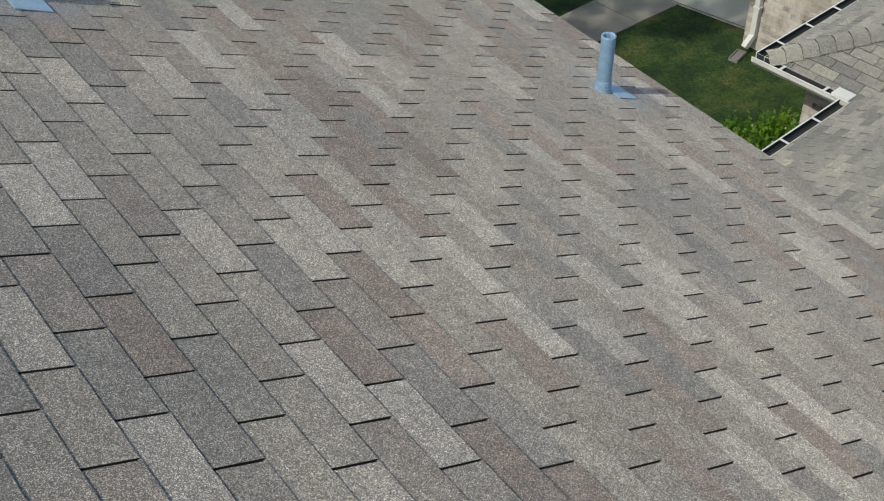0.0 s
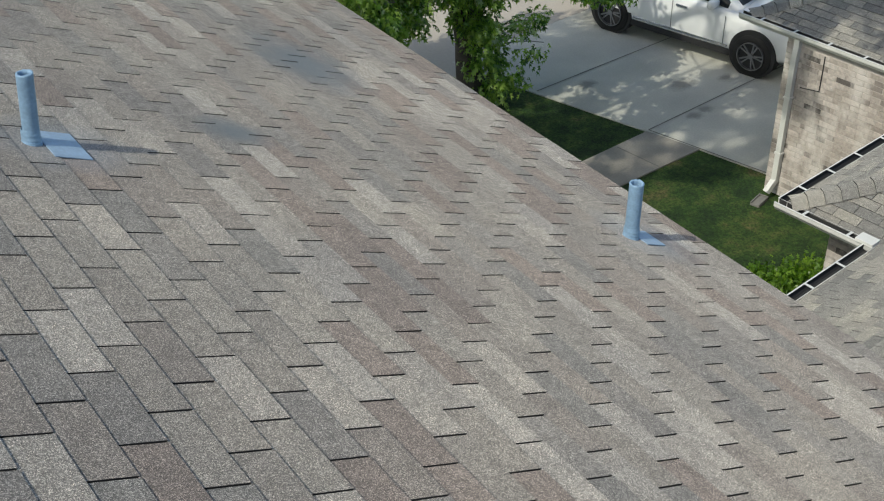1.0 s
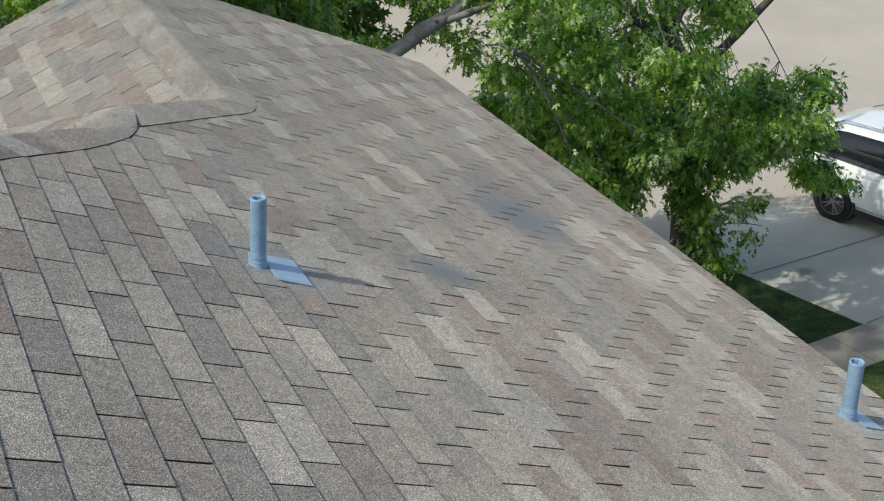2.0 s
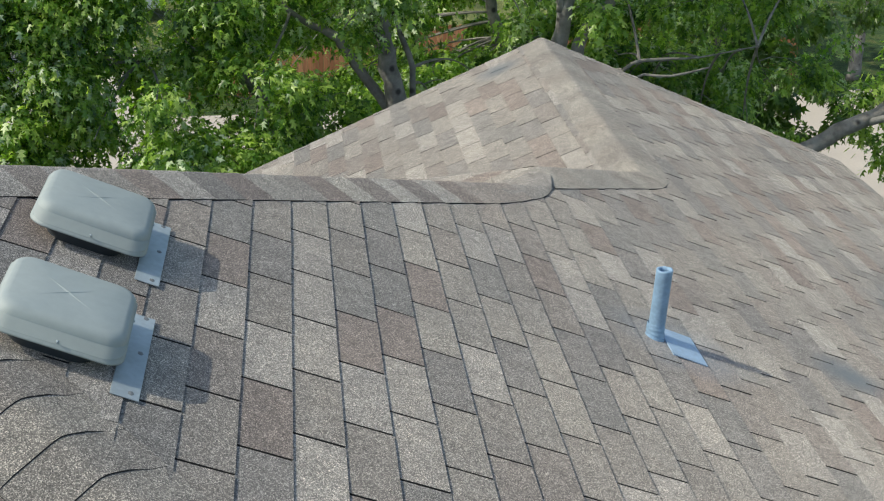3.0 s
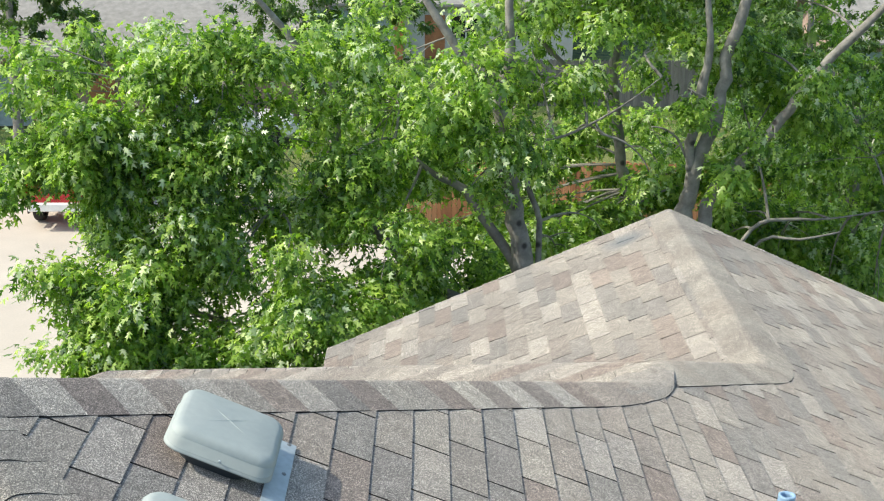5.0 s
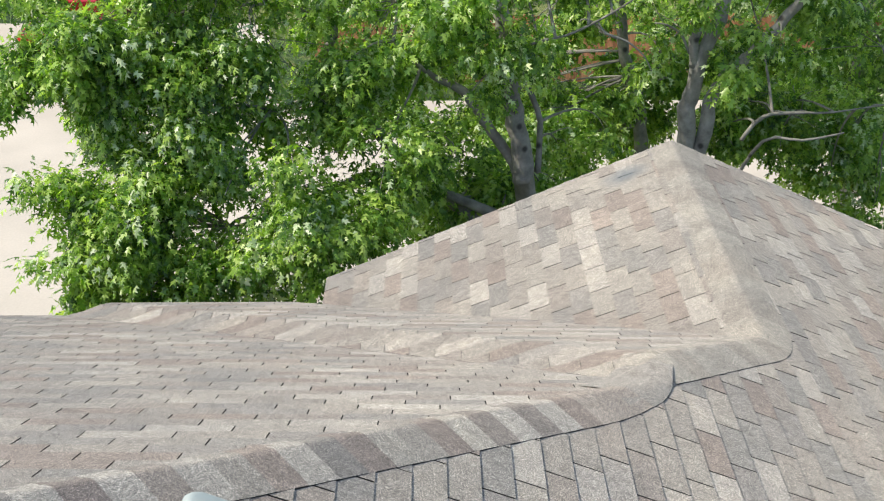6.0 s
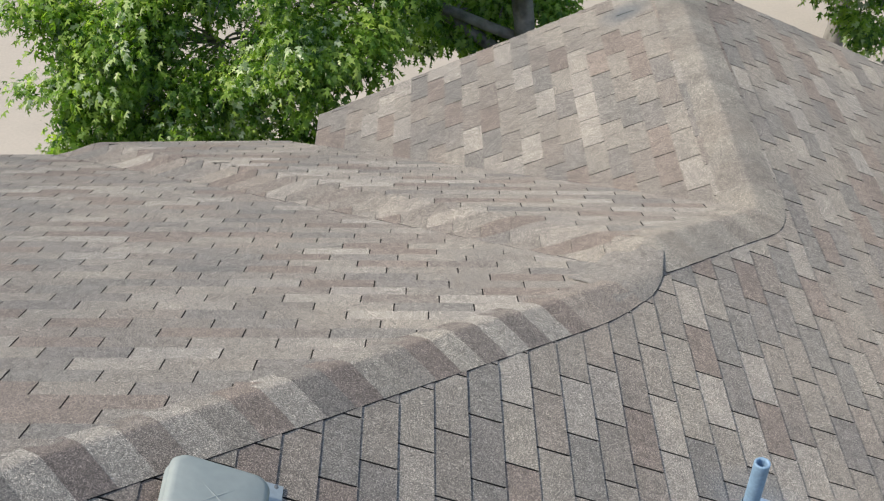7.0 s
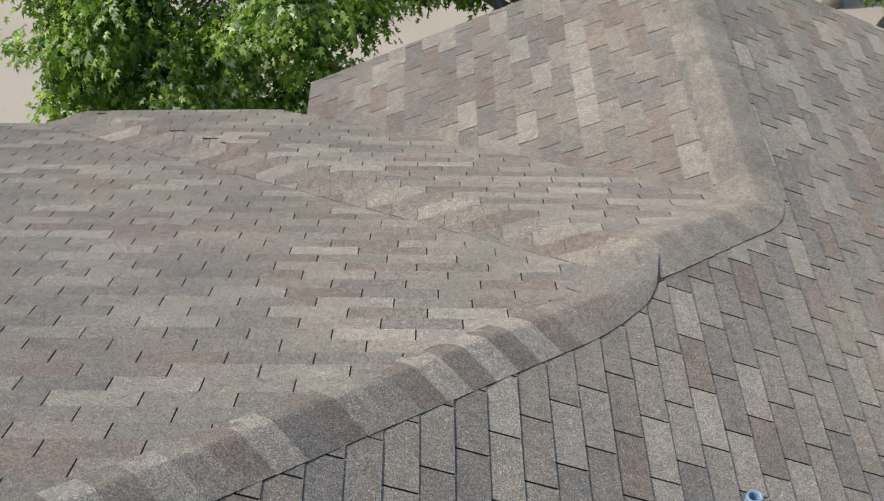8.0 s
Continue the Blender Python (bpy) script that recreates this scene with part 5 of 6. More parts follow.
def local(a, b, c):
    """A half plane of the plan beside the house next door, as one of the world."""
    w = N1 * a + N2 * b
    return (w.x, w.y, c + w.dot(Vector((NX, NY, 0))))


def nslope(x, y, z, down, shift, phase):
    d = N1 * down[0] + N2 * down[1]
    return Slope(NORIGIN + N1 * x + N2 * y + Vector((0, 0, z)), (d.x, d.y), shift, phase, 0.41)


def corners_of(points):
    return [((NORIGIN + N1 * x + N2 * y).x, (NORIGIN + N1 * x + N2 * y).y) for x, y in points]


M_BRICK = None


def brick_material(joined):
    """Bricks under a worn whitewash: pinkish buff and brown ones, wiped over with pale paint in uneven streaks."""
    mat, tree, bsdf = material("washed_brick" + ("_field" if joined else ""), 0.9)
    pick = tree.nodes.new("ShaderNodeNewGeometry").outputs["Random Per Island"] if joined else tree.nodes.new("ShaderNodeObjectInfo").outputs["Random"]
    col = ramp(tree, pick, [(0.0, (0.45, 0.40, 0.372)), (0.22, (0.54, 0.485, 0.455)), (0.42, (0.40, 0.355, 0.328)), (0.58, (0.58, 0.53, 0.50)), (0.70, (0.27, 0.237, 0.222)), (0.81, (0.115, 0.103, 0.097)), (0.90, (0.33, 0.29, 0.268))], True)
    col = mix(tree, col, ramp(tree, noise_tex(tree, 24.0, 4.0), [(0.3, (0.8, 0.8, 0.8)), (0.7, (1.18, 1.17, 1.15))]), 1.0, "MULTIPLY")
    stretch = tree.nodes.new("ShaderNodeMapping")
    stretch.inputs["Scale"].default_value = (1.0, 1.0, 0.45)
    tree.links.new(place(tree), stretch.inputs["Vector"])
    wash = ramp(tree, noise_tex(tree, 2.2, 5.0, 0.62, stretch.outputs[0]), [(0.465, (0.04, 0.04, 0.04)), (0.60, (0.86, 0.86, 0.86))])
    col = mix(tree, col, (0.70, 0.655, 0.625), wash)
    tree.links.new(col, bsdf.inputs["Base Color"])
    bump(tree, bsdf, noise_tex(tree, 70.0, 3.0), 0.4, 0.01)
    return mat


M_BRICK, M_BRICKS = brick_material(False), brick_material(True)
M_MORTAR = plain("pale_mortar", (0.50, 0.462, 0.435), 0.95, 0.0, 0.1, 5.0, 0.3)
# near-black for the shade painted inside the gutters, and for the dark cable
M_GUTTER_IN = plain("gutter_shade_and_cable", (0.035, 0.036, 0.038), 0.8)

grey = Field()
for slope, pts, cut in (
        (nslope(0, 0, 0, (0, 1), 0.2, 0.1), [(0, 0), (WX, 0), (WX, -5), (0, -5)], [local(0, 1, 0.03), local(1, 0, WX), local(-1, -1, 0), local(0, -1, 5)]),
        (nslope(0, 0, 0, (-1, 0), 0.5, 0.4), [(0, 0), (5, -5), (5, -6.2), (0, KY)], [local(-1, 0, 0.03), local(1, 1, 0), local(-1, -1, -KY), local(1, 0, 4.6)]),
        (nslope(KX, KY, 0, (0, 1), 0.7, 0.3), [(-5.5, KY), (0, KY), (5, -6.2), (-5.5, -6.2)], [local(0, 1, KY + 0.03), local(1, 1, KY), local(-1, 0, 5.4), local(0, -1, 6.0)]),
        (nslope(FX, FY, 0, (-1, 0), 0.4, 0.2), [(FX, FY), (FX + 4.5, FY - 4.5), (FX + 4.5, -6), (FX, -6)], [local(-1, 0, -FX + 0.03), local(1, 1, FX + FY), local(1, 0, FX + 4.4), local(0, -1, 6)]),
        (nslope(FX, FY, 0, (0, 1), 0.1, 0.6), [(FX, FY), (FX + 8, FY), (FX + 8, FY - 4.5), (FX, FY - 4.5)], [local(0, 1, FY + 0.03), local(-1, -1, -FX - FY), local(1, 0, FX + 8), local(0, -1, 1.05)])):
    for k, u0, poly, whole in tab_rects(slope, corners_of(pts), cut):
        grey.tab(slope, poly, k, rng.uniform(0.005, 0.010))
tagged(under(grey.mesh(M_GREY_TABS), neighbour), "grey three-tab shingles", kind="stuff")


def npart(name, bm, mat, label="", smooth=False):
    return part(name, bm, mat, neighbour, label, smooth)


def plane_deck(points):
    return npart("roof_deck", slab([(x, y, z - 0.006) for x, y, z in points], 0.05), M_FELT)


plane_deck([(0, 0, 0), (WX, 0, 0), (WX, -WX, T * WX)])
plane_deck([(0, 0, 0), (4.4, -4.4, 4.4 * T), (4.4, KY - 4.4, 4.4 * T), (0, KY, 0)])
plane_deck([(-5.4, KY, 0), (0, KY, 0), (4.4, KY - 4.4, 4.4 * T), (-5.4, KY - 4.4, 4.4 * T)])
plane_deck([(FX, FY, 0), (FX + 4.4, FY - 4.4, 4.4 * T), (FX + 4.4, -6, 4.4 * T), (FX, -6, 0)])
plane_deck([(FX, FY, 0), (FX + 8, FY, 0), (FX + 8, FY - 4.4, 4.4 * T), (FX + 4.4, FY - 4.4, 4.4 * T)])

# hip caps over the two outside corners
M_GREY_CAP = shingle_material("grey_cap_shingle", False, False, GREY_TONES)
for hx, hy, n in ((0.0, 0.0, 24), (FX, FY, 24)):
    for i in range(n):
        bm = bmesh.new()
        rows = []
        for t, h in ((0.17 * (i + 1) + 0.04, 0.012), (0.17 * i, 0.032)):
            row = []
            for s in (-0.165, -0.06, 0, 0.06, 0.165):
                x, y = hx + (t + s) * 0.7071, hy - (t - s) * 0.7071
                row.append((x, y, T * min(x - hx, hy - y) + h - (0.008 if s == 0 else 0)))
            rows.append(row)
        top = [[bm.verts.new(p) for p in row] for row in rows]
        low = [bm.verts.new((x, y, z - 0.014)) for x, y, z in rows[1]]
        for j in range(4):
            bm.faces.new((top[0][j], top[0][j + 1], top[1][j + 1], top[1][j]))
            bm.faces.new((top[1][j], top[1][j + 1], low[j + 1], low[j])).material_index = 1
        bmesh.ops.recalc_face_normals(bm, faces=bm.faces)
        npart("hip_cap", bm, M_GREY_CAP).data.materials.append(M_FELT)


def gutter(a, b, out, label=""):
    """An open white gutter along an eave, from a to b; out is the side that faces away from the roof."""
    a, b, o = Vector((*a, 0)), Vector((*b, 0)), Vector((*out, 0))
    prof = [(0.0, 0.0), (0.0, -0.105), (0.075, -0.105), (0.115, -0.05), (0.115, -0.004), (0.122, 0.004), (0.103, 0.006), (0.103, -0.045), (0.070, -0.096), (0.006, -0.096), (0.006, 0.0)]
    bm = bmesh.new()
    ends = [[bm.verts.new(p + o * u + Vector((0, 0, w))) for u, w in prof] for p in (a, b)]
    n = len(prof)
    for i in range(n):
        # inner faces take the near-black: their shade is put into the colour
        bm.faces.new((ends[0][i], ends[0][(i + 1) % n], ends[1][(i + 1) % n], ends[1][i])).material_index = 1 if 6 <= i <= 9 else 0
    for e in ends:
        bm.faces.new(e)
    bmesh.ops.recalc_face_normals(bm, faces=bm.faces)
    g = npart("gutter", bm, M_WHITE, label)
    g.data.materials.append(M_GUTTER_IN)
    d = (b - a).normalized()
    # added dark strip along the gutter floor, standing for the shade there
    part("gutter_shade_strip", slab([a + o * 0.007 + Vector((0, 0, -0.085)), b + o * 0.007 + Vector((0, 0, -0.085)), b + o * 0.098 + Vector((0, 0, -0.07)), a + o * 0.098 + Vector((0, 0, -0.07))], 0.004), M_GUTTER_IN, g, "dark strip standing for the shade in the gutter")
    count = int((b - a).length / 0.55)
    for i in range(1, count + 1):
        p = a + d * (0.55 * i - 0.2)
        part("bracket", slab([p + o * 0.0 + Vector((0, 0, 0.004)), p + d * 0.03 + Vector((0, 0, 0.004)), p + d * 0.03 + o * 0.11 + Vector((0, 0, 0.008)), p + o * 0.11 + Vector((0, 0, 0.008))], 0.004), M_WHITE, g)
    return g


gutter((-0.03, 0.02), (WX - 0.02, 0.02), (0, 1), "white gutter with hanger straps")
gutter((-0.02, 0.12), (-0.02, KY + 0.02), (-1, 0))
gutter((-5.4, KY + 0.02), (KX - 0.14, KY + 0.02), (0, 1))
gutter((FX - 0.02, FY + 0.1), (FX - 0.02, 0.2), (-1, 0))
bm = boxed((-0.135, KY + 0.03, -0.02), (0.02, KY + 0.24, 0.035), None, 0.006)
npart("splash_guard", bm, M_WHITE, "white sheet-metal splash guard")
for lo, hi in (((0.0, -0.3, -0.16), (WX, -0.28, -0.01)), ((0.0, KY, -0.16), (0.02, 0.0, -0.01)), ((-5.4, KY - 0.02, -0.16), (0.0, KY, -0.01)), ((FX, 0.0, -0.16), (FX + 0.02, FY, -0.01)), ((FX, FY - 0.02, -0.16), (FX + 8, FY, -0.01))):
    npart("fascia", boxed(lo, hi), M_WHITE)
WALL_H = G - NZ
far_wall = npart("wall", boxed((WX + 0.012, -5, WALL_H), (WX + 7.5, FY - 0.68, -0.02)), M_MORTAR)
near_wall = npart("wall", boxed((0.35, -6, WALL_H), (WX - 0.02, -0.35, -0.02)), M_MORTAR)
npart("wall", boxed((-5.2, -6, WALL_H), (0.33, KY - 0.35, -0.02)), M_MORTAR)


def brick_wall(wall, low_y, high_y, low_z, high_z, count, x=None):
    """Bricks in running bond on a west face; the first few hundred are objects, the rest one mesh."""
    verts, faces = [], []
    rows = int((high_z - low_z) / 0.080)
    made = 0
    for r in range(rows, -1, -1):
        z = low_z + 0.080 * r
        y = low_y - (0.14 if r % 2 else 0.0)
        while y < high_y:
            a, b = max(y, low_y), min(y + 0.27, high_y)
            y += 0.28
            if b - a < 0.04 or z + 0.070 > high_z:
                continue
            proud = rng.uniform(0.006, 0.010)
            if b - a > 0.269 and made < count and a > 0.0:
                ob = new("brick", BRICK)
                ob.parent = wall
                ob.matrix_local = pose(x - proud, a, z, 0, 0, rng.uniform(-0.3, 0.3))
                made += 1
                continue
            n = len(verts)
            verts += [(x - proud, p, q) for p, q in ((a, z), (b, z), (b, z + 0.070), (a, z + 0.070))] + [(x + 0.004, p, q) for p, q in ((a, z), (b, z), (b, z + 0.070), (a, z + 0.070))]
            faces += [[n + k for k in f] for f in ((3, 2, 1, 0), (0, 1, 5, 4), (1, 2, 6, 5), (2, 3, 7, 6), (3, 0, 4, 7))]
    if verts:
        tagged(meshed("bricks", from_lists("bricks", verts, faces), M_BRICKS, wall), kind="stuff")


BRICK = from_lists("brick", [(0, a, b) for a, b in ((0.002, 0.002), (0.268, 0.002), (0.268, 0.068), (0.002, 0.068))] + [(0.012, a, b) for a, b in ((0, 0), (0.27, 0), (0.27, 0.070), (0, 0.070))],
                   [(3, 2, 1, 0), (0, 1, 5, 4), (1, 2, 6, 5), (2, 3, 7, 6), (3, 0, 4, 7)])
BRICK.materials.append(M_BRICK)
brick_wall(far_wall, -0.4, FY - 0.68, WALL_H, -0.18, 300, WX + 0.012)
brick_wall(near_wall, KY - 0.3, -0.35, WALL_H, -0.18, 0, 0.35)
npart("soffit", boxed((FX + 0.02, -3, -0.17), (WX + 0.1, FY - 0.02, -0.15)), M_WHITE)
npart("soffit", boxed((FX + 0.02, FY - 0.75, -0.175), (FX + 7.9, FY - 0.02, -0.155)), M_WHITE)
npart("soffit", boxed((0.02, KY, -0.17), (0.4, -0.02, -0.15)), M_WHITE)

bm = tube(bmesh.new(), [(WX - 0.006, FY - 1.30, -0.22), (WX - 0.006, FY - 1.30, -0.75), (WX - 0.006, FY - 1.0, -0.80)], [0.008] * 3, 6)
npart("conduit", bm, M_GUTTER_IN, "thin dark cable on the bricks")

# downspout at the farther corner, and its splash block
bm = bmesh.new()
sy = FY - 0.87
for (p, q) in (((FX - 0.06, sy, -0.10), (FX - 0.06, sy, -0.2)), ((FX - 0.06, sy, -0.2), (WX - 0.05, sy, -0.42)), ((WX - 0.05, sy, -0.40), (WX - 0.05, sy, WALL_H + 0.22)), ((WX - 0.05, sy, WALL_H + 0.26), (WX - 0.20, sy + 0.02, WALL_H + 0.10))):
    tube(bm, [p, q], [0.058, 0.058], 4)
npart("downspout", bm, M_WHITE, "white square downspout")
for z in (-1.0, -1.9):
    npart("strap", boxed((WX - 0.10, sy - 0.055, z), (WX + 0.0, sy + 0.055, z + 0.03)), M_WHITE)
M_BLOCK = plain("weathered_concrete", (0.20, 0.195, 0.185), 0.9)
block = new("splash_block")
tagged(block, "grey concrete splash block under a downspout on the grass", "splash block")
block.matrix_world = Matrix.Translation(NORIGIN) @ pose(0, 0, 0, 0, 0, NTURN) @ pose(WX - 0.32, sy + 0.03, WALL_H + 0.0, 0, 0, 10)
part("base", boxed((-0.16, -0.075, -0.03), (0.14, 0.075, 0.012), None, 0.008), M_BLOCK, block)
for s in (-1, 1):
    part("rim", boxed((-0.16, s * 0.065 - 0.01, 0.012), (0.14, s * 0.065 + 0.01, 0.035), None, 0.005), M_BLOCK, block)
part("rim", boxed((0.12, -0.055, 0.012), (0.14, 0.055, 0.035), None, 0.005), M_BLOCK, block)
npart("wall_vent", boxed((0.318, KY - 0.06, -0.55), (0.352, KY + 0.35, -0.42)), M_DARK, "dark louvred wall vent")


# ---- white sport utility car ----
def car_paint():
    mat, tree, bsdf = material("pearl_white_paint", 0.22)
    bsdf.inputs["Base Color"].default_value = (0.74, 0.76, 0.77, 1)
    bsdf.inputs["Coat Weight"].default_value = 0.6
    bsdf.inputs["Coat Roughness"].default_value = 0.05
    tree.links.new(ramp(tree, noise_tex(tree, 3.0, 4.0), [(0.3, (0.82, 0.835, 0.845)), (0.7, (0.87, 0.88, 0.89))]), bsdf.inputs["Base Color"])
    return mat


def glossy(name, colour, rough, metal=0.0):
    mat, tree, bsdf = material(name, rough, metal)
    tree.links.new(ramp(tree, noise_tex(tree, 8.0, 3.0), [(0.3, tuple(c * 0.9 for c in colour)), (0.7, tuple(c * 1.1 for c in colour))]), bsdf.inputs["Base Color"])
    return mat


M_PAINT = car_paint()
M_TINT = glossy("tinted_glass", (0.012, 0.016, 0.022), 0.04)
M_SCREEN = glossy("windscreen_glass", (0.05, 0.065, 0.085), 0.05)
M_RUBBER = plain("tyre_rubber", (0.018, 0.018, 0.018), 0.85)
M_ALLOY = glossy("alloy_rim", (0.30, 0.30, 0.31), 0.3, 0.8)
M_BLACKTRIM = plain("black_plastic_trim", (0.02, 0.02, 0.022), 0.6)
M_GAP = plain("panel_gap", (0.16, 0.165, 0.17), 0.6)
M_CHROME = glossy("chrome_trim", (0.6, 0.6, 0.62), 0.15, 1.0)
M_LAMP = glossy("headlamp_lens", (0.5, 0.53, 0.56), 0.08)


def loft(stations, closed=True):
    """A skin over cross sections, each a list of points; the first and last are closed."""
    bm = bmesh.new()
    rings = [[bm.verts.new(p) for p in s] for s in stations]
    n = len(rings[0])
    for r0, r1 in zip(rings, rings[1:]):
        for i in range(n if closed else n - 1):
            bm.faces.new((r0[i], r0[(i + 1) % n], r1[(i + 1) % n], r1[i]))
    if closed:
        bm.faces.new(list(reversed(rings[0])))
        bm.faces.new(rings[-1])
    bmesh.ops.recalc_face_normals(bm, faces=bm.faces)
    return bm


def wheel(parent, x, y, r, wide, side):
    w = new("wheel")
    w.parent = parent
    w.matrix_local = pose(x, y, r)
    bm = bmesh.new()
    prof = [(r * 0.66, -0.48), (r * 0.72, -0.5), (r * 0.93, -0.5), (r * 0.985, -0.42), (r, -0.3), (r, 0.3), (r * 0.985, 0.42), (r * 0.93, 0.5), (r * 0.72, 0.5), (r * 0.66, 0.48)]
    rings = [[bm.verts.new((a * math.cos(t), b * wide, a * math.sin(t))) for t in (2 * math.pi * i / 36 for i in range(36))] for a, b in prof]
    for r0, r1 in zip(rings, rings[1:] + rings[:1]):
        for i in range(36):
            bm.faces.new((r0[i], r0[(i + 1) % 36], r1[(i + 1) % 36], r1[i]))
    bmesh.ops.recalc_face_normals(bm, faces=bm.faces)
    part("tyre", bm, M_RUBBER, w, "", True)
    bm = bmesh.new()
    face = side * wide * 0.44
    for k in range(10):
        a = 2 * math.pi * (k // 2) / 5 + (0.17 if k % 2 else -0.17)
        box(bm, (0.05, -0.012, -0.013), (r * 0.65, 0.012, 0.013), Matrix.Translation((0, face, 0)) @ Matrix.Rotation(a, 4, "Y"))
    tube(bm, [(0, face - 0.03, 0), (0, face + 0.02, 0)], [0.05, 0.042], 16)
    for rad, off in ((r * 0.665, -0.02),):
        ring = [[bm.verts.new(((rad - d) * math.cos(t), face + o, (rad - d) * math.sin(t))) for t in (2 * math.pi * i / 36 for i in range(36))] for d, o in ((0.0, -0.05), (0.0, 0.02), (0.013, 0.02), (0.013, -0.05))]
        for r0, r1 in zip(ring, ring[1:] + ring[:1]):
            for i in range(36):
                bm.faces.new((r0[i], r0[(i + 1) % 36], r1[(i + 1) % 36], r1[i]))
    bmesh.ops.recalc_face_normals(bm, faces=bm.faces)
    part("rim", bm, M_ALLOY, w)
    bm = bmesh.new()
    tube(bm, [(0, -wide * 0.3 * side, 0), (0, face - 0.06 * side, 0)], [r * 0.64, r * 0.64], 32)
    part("brake_disc", bm, M_BLACKTRIM, w)


def suv(m):
    """A large sport utility car; its nose points along +x, its wheels stand on z = 0."""
    car = new("sport_utility_car")
    tagged(car, "white sport utility car with tinted windows parked on the driveway", "car")
    rows = []
    for x, low, belt, half, hood in ((-2.47, 0.58, 0.94, 0.70, 0.98), (-2.43, 0.46, 1.02, 0.83, 1.07), (-2.26, 0.36, 1.07, 0.93, 1.11), (-1.9, 0.30, 1.09, 0.968, 1.12), (-1.4, 0.28, 1.085, 0.985, 1.12), (-0.6, 0.26, 1.06, 0.985, 1.09), (0.2, 0.26, 1.035, 0.98, 1.06), (0.8, 0.26, 1.015, 0.975, 1.05), (1.1, 0.27, 1.005, 0.968, 1.065), (1.5, 0.28, 0.98, 0.958, 1.06), (1.85, 0.30, 0.94, 0.935, 1.02), (2.12, 0.32, 0.89, 0.885, 0.97), (2.30, 0.34, 0.82, 0.80, 0.90), (2.42, 0.38, 0.73, 0.67, 0.79), (2.48, 0.45, 0.62, 0.50, 0.66)):
        mid = low + (belt - low) * 0.52
        pts = [(0.84, low), (0.965, low + 0.09), (0.992, low + (mid - low) * 0.5), (1.0, mid), (0.988, belt - 0.14), (0.962, belt - 0.05), (0.915, belt + 0.3 * (hood - belt)), (0.80, belt + 0.65 * (hood - belt)), (0.52, hood - 0.012), (0.2, hood)]
        rows.append([(x, -f * half, z) for f, z in pts] + [(x, f * half, z) for f, z in reversed(pts)])
    body = part("body", loft(rows), M_PAINT, car, "pearl white paint", True)
    body.data.set_sharp_from_angle(angle=radians(50))
    shape = ((-2.36, 1.06, 0.84, 1.14, 0.80), (-2.20, 1.06, 0.87, 1.45, 0.71), (-1.98, 1.07, 0.88, 1.62, 0.68), (-1.5, 1.07, 0.89, 1.695, 0.675), (-0.7, 1.06, 0.895, 1.73, 0.68), (-0.15, 1.05, 0.895, 1.725, 0.675), (0.10, 1.045, 0.895, 1.675, 0.675), (0.40, 1.04, 0.89, 1.51, 0.695), (0.75, 1.035, 0.88, 1.275, 0.745), (1.06, 1.03, 0.85, 1.065, 0.80))
    rows = [[(x, -a, z0), (x, -b * 1.03, z1 - 0.07), (x, -b * 0.98, z1 - 0.028), (x, -b * 0.82, z1), (x, -b * 0.4, z1 + 0.02), (x, b * 0.4, z1 + 0.02), (x, b * 0.82, z1), (x, b * 0.98, z1 - 0.028), (x, b * 1.03, z1 - 0.07), (x, a, z0)] for x, z0, a, z1, b in shape]
    cabin = part("cabin", loft(rows), M_PAINT, car, "white pillars and roof", True)
    cabin.data.set_sharp_from_angle(angle=radians(35))

    def on_side(x, f, out=0.006):
        """A point of the cabin's side: f is 0 at its foot and 1 at its shoulder."""
        for a, b in zip(shape, shape[1:]):
            if a[0] <= x <= b[0]:
                s = (x - a[0]) / (b[0] - a[0])
                z0, a0, z1, b1 = (p + (q - p) * s for p, q in zip(a[1:], b[1:]))
                return Vector((x, -(a0 + (b1 * 1.03 - a0) * f) - out, z0 + (z1 - 0.07 - z0) * f))

    for s in (1, -1):
        for name, quad in (("rear_quarter_window", (-2.12, -1.236, lambda x: min(0.95, 0.45 + (x + 2.12) * 1.3))), ("rear_door_window", (-1.230, -0.184, 0.95)), ("front_door_window", (-0.178, 0.84, 0.93))):
            bm = bmesh.new()
            x0, x1 = quad[0], quad[1]
            xs = sorted({x0 + (x1 - x0) * i / 10 for i in range(11)} | {p[0] for p in shape if x0 < p[0] < x1})
            grid = []
            for x in xs:
                top = quad[2] if not callable(quad[2]) else quad[2](x)
                grid.append([[bm.verts.new((p.x, p.y * s, p.z)) for p in (on_side(x, f, 0.014) for f in (0.09, (0.09 + top) / 2, top))], [bm.verts.new((p.x, p.y * s, p.z)) for p in (on_side(x, f, -0.01) for f in (0.09, top))]])
            for (g0, b0), (g1, b1) in zip(grid, grid[1:]):
                for k in range(2):
                    bm.faces.new((g0[k], g1[k], g1[k + 1], g0[k + 1]))
                bm.faces.new((g0[0], g1[0], b1[0], b0[0]))
                bm.faces.new((g0[2], g1[2], b1[1], b0[1]))
            bmesh.ops.recalc_face_normals(bm, faces=bm.faces)
            part(name, bm, M_TINT, car, "dark tinted glass", True)
        part("roof_rail", tube(bmesh.new(), [(-1.85, -0.60 * s, 1.64), (-1.65, -0.60 * s, 1.735), (-0.7, -0.60 * s, 1.775), (-0.1, -0.60 * s, 1.755), (0.08, -0.60 * s, 1.67)], [0.016] * 5, 8), M_CHROME, car)
        part("side_moulding", boxed((-0.95, -0.972 * s - 0.012, 0.40), (0.95, -0.972 * s + 0.012, 0.44), None, 0.008), M_CHROME, car)
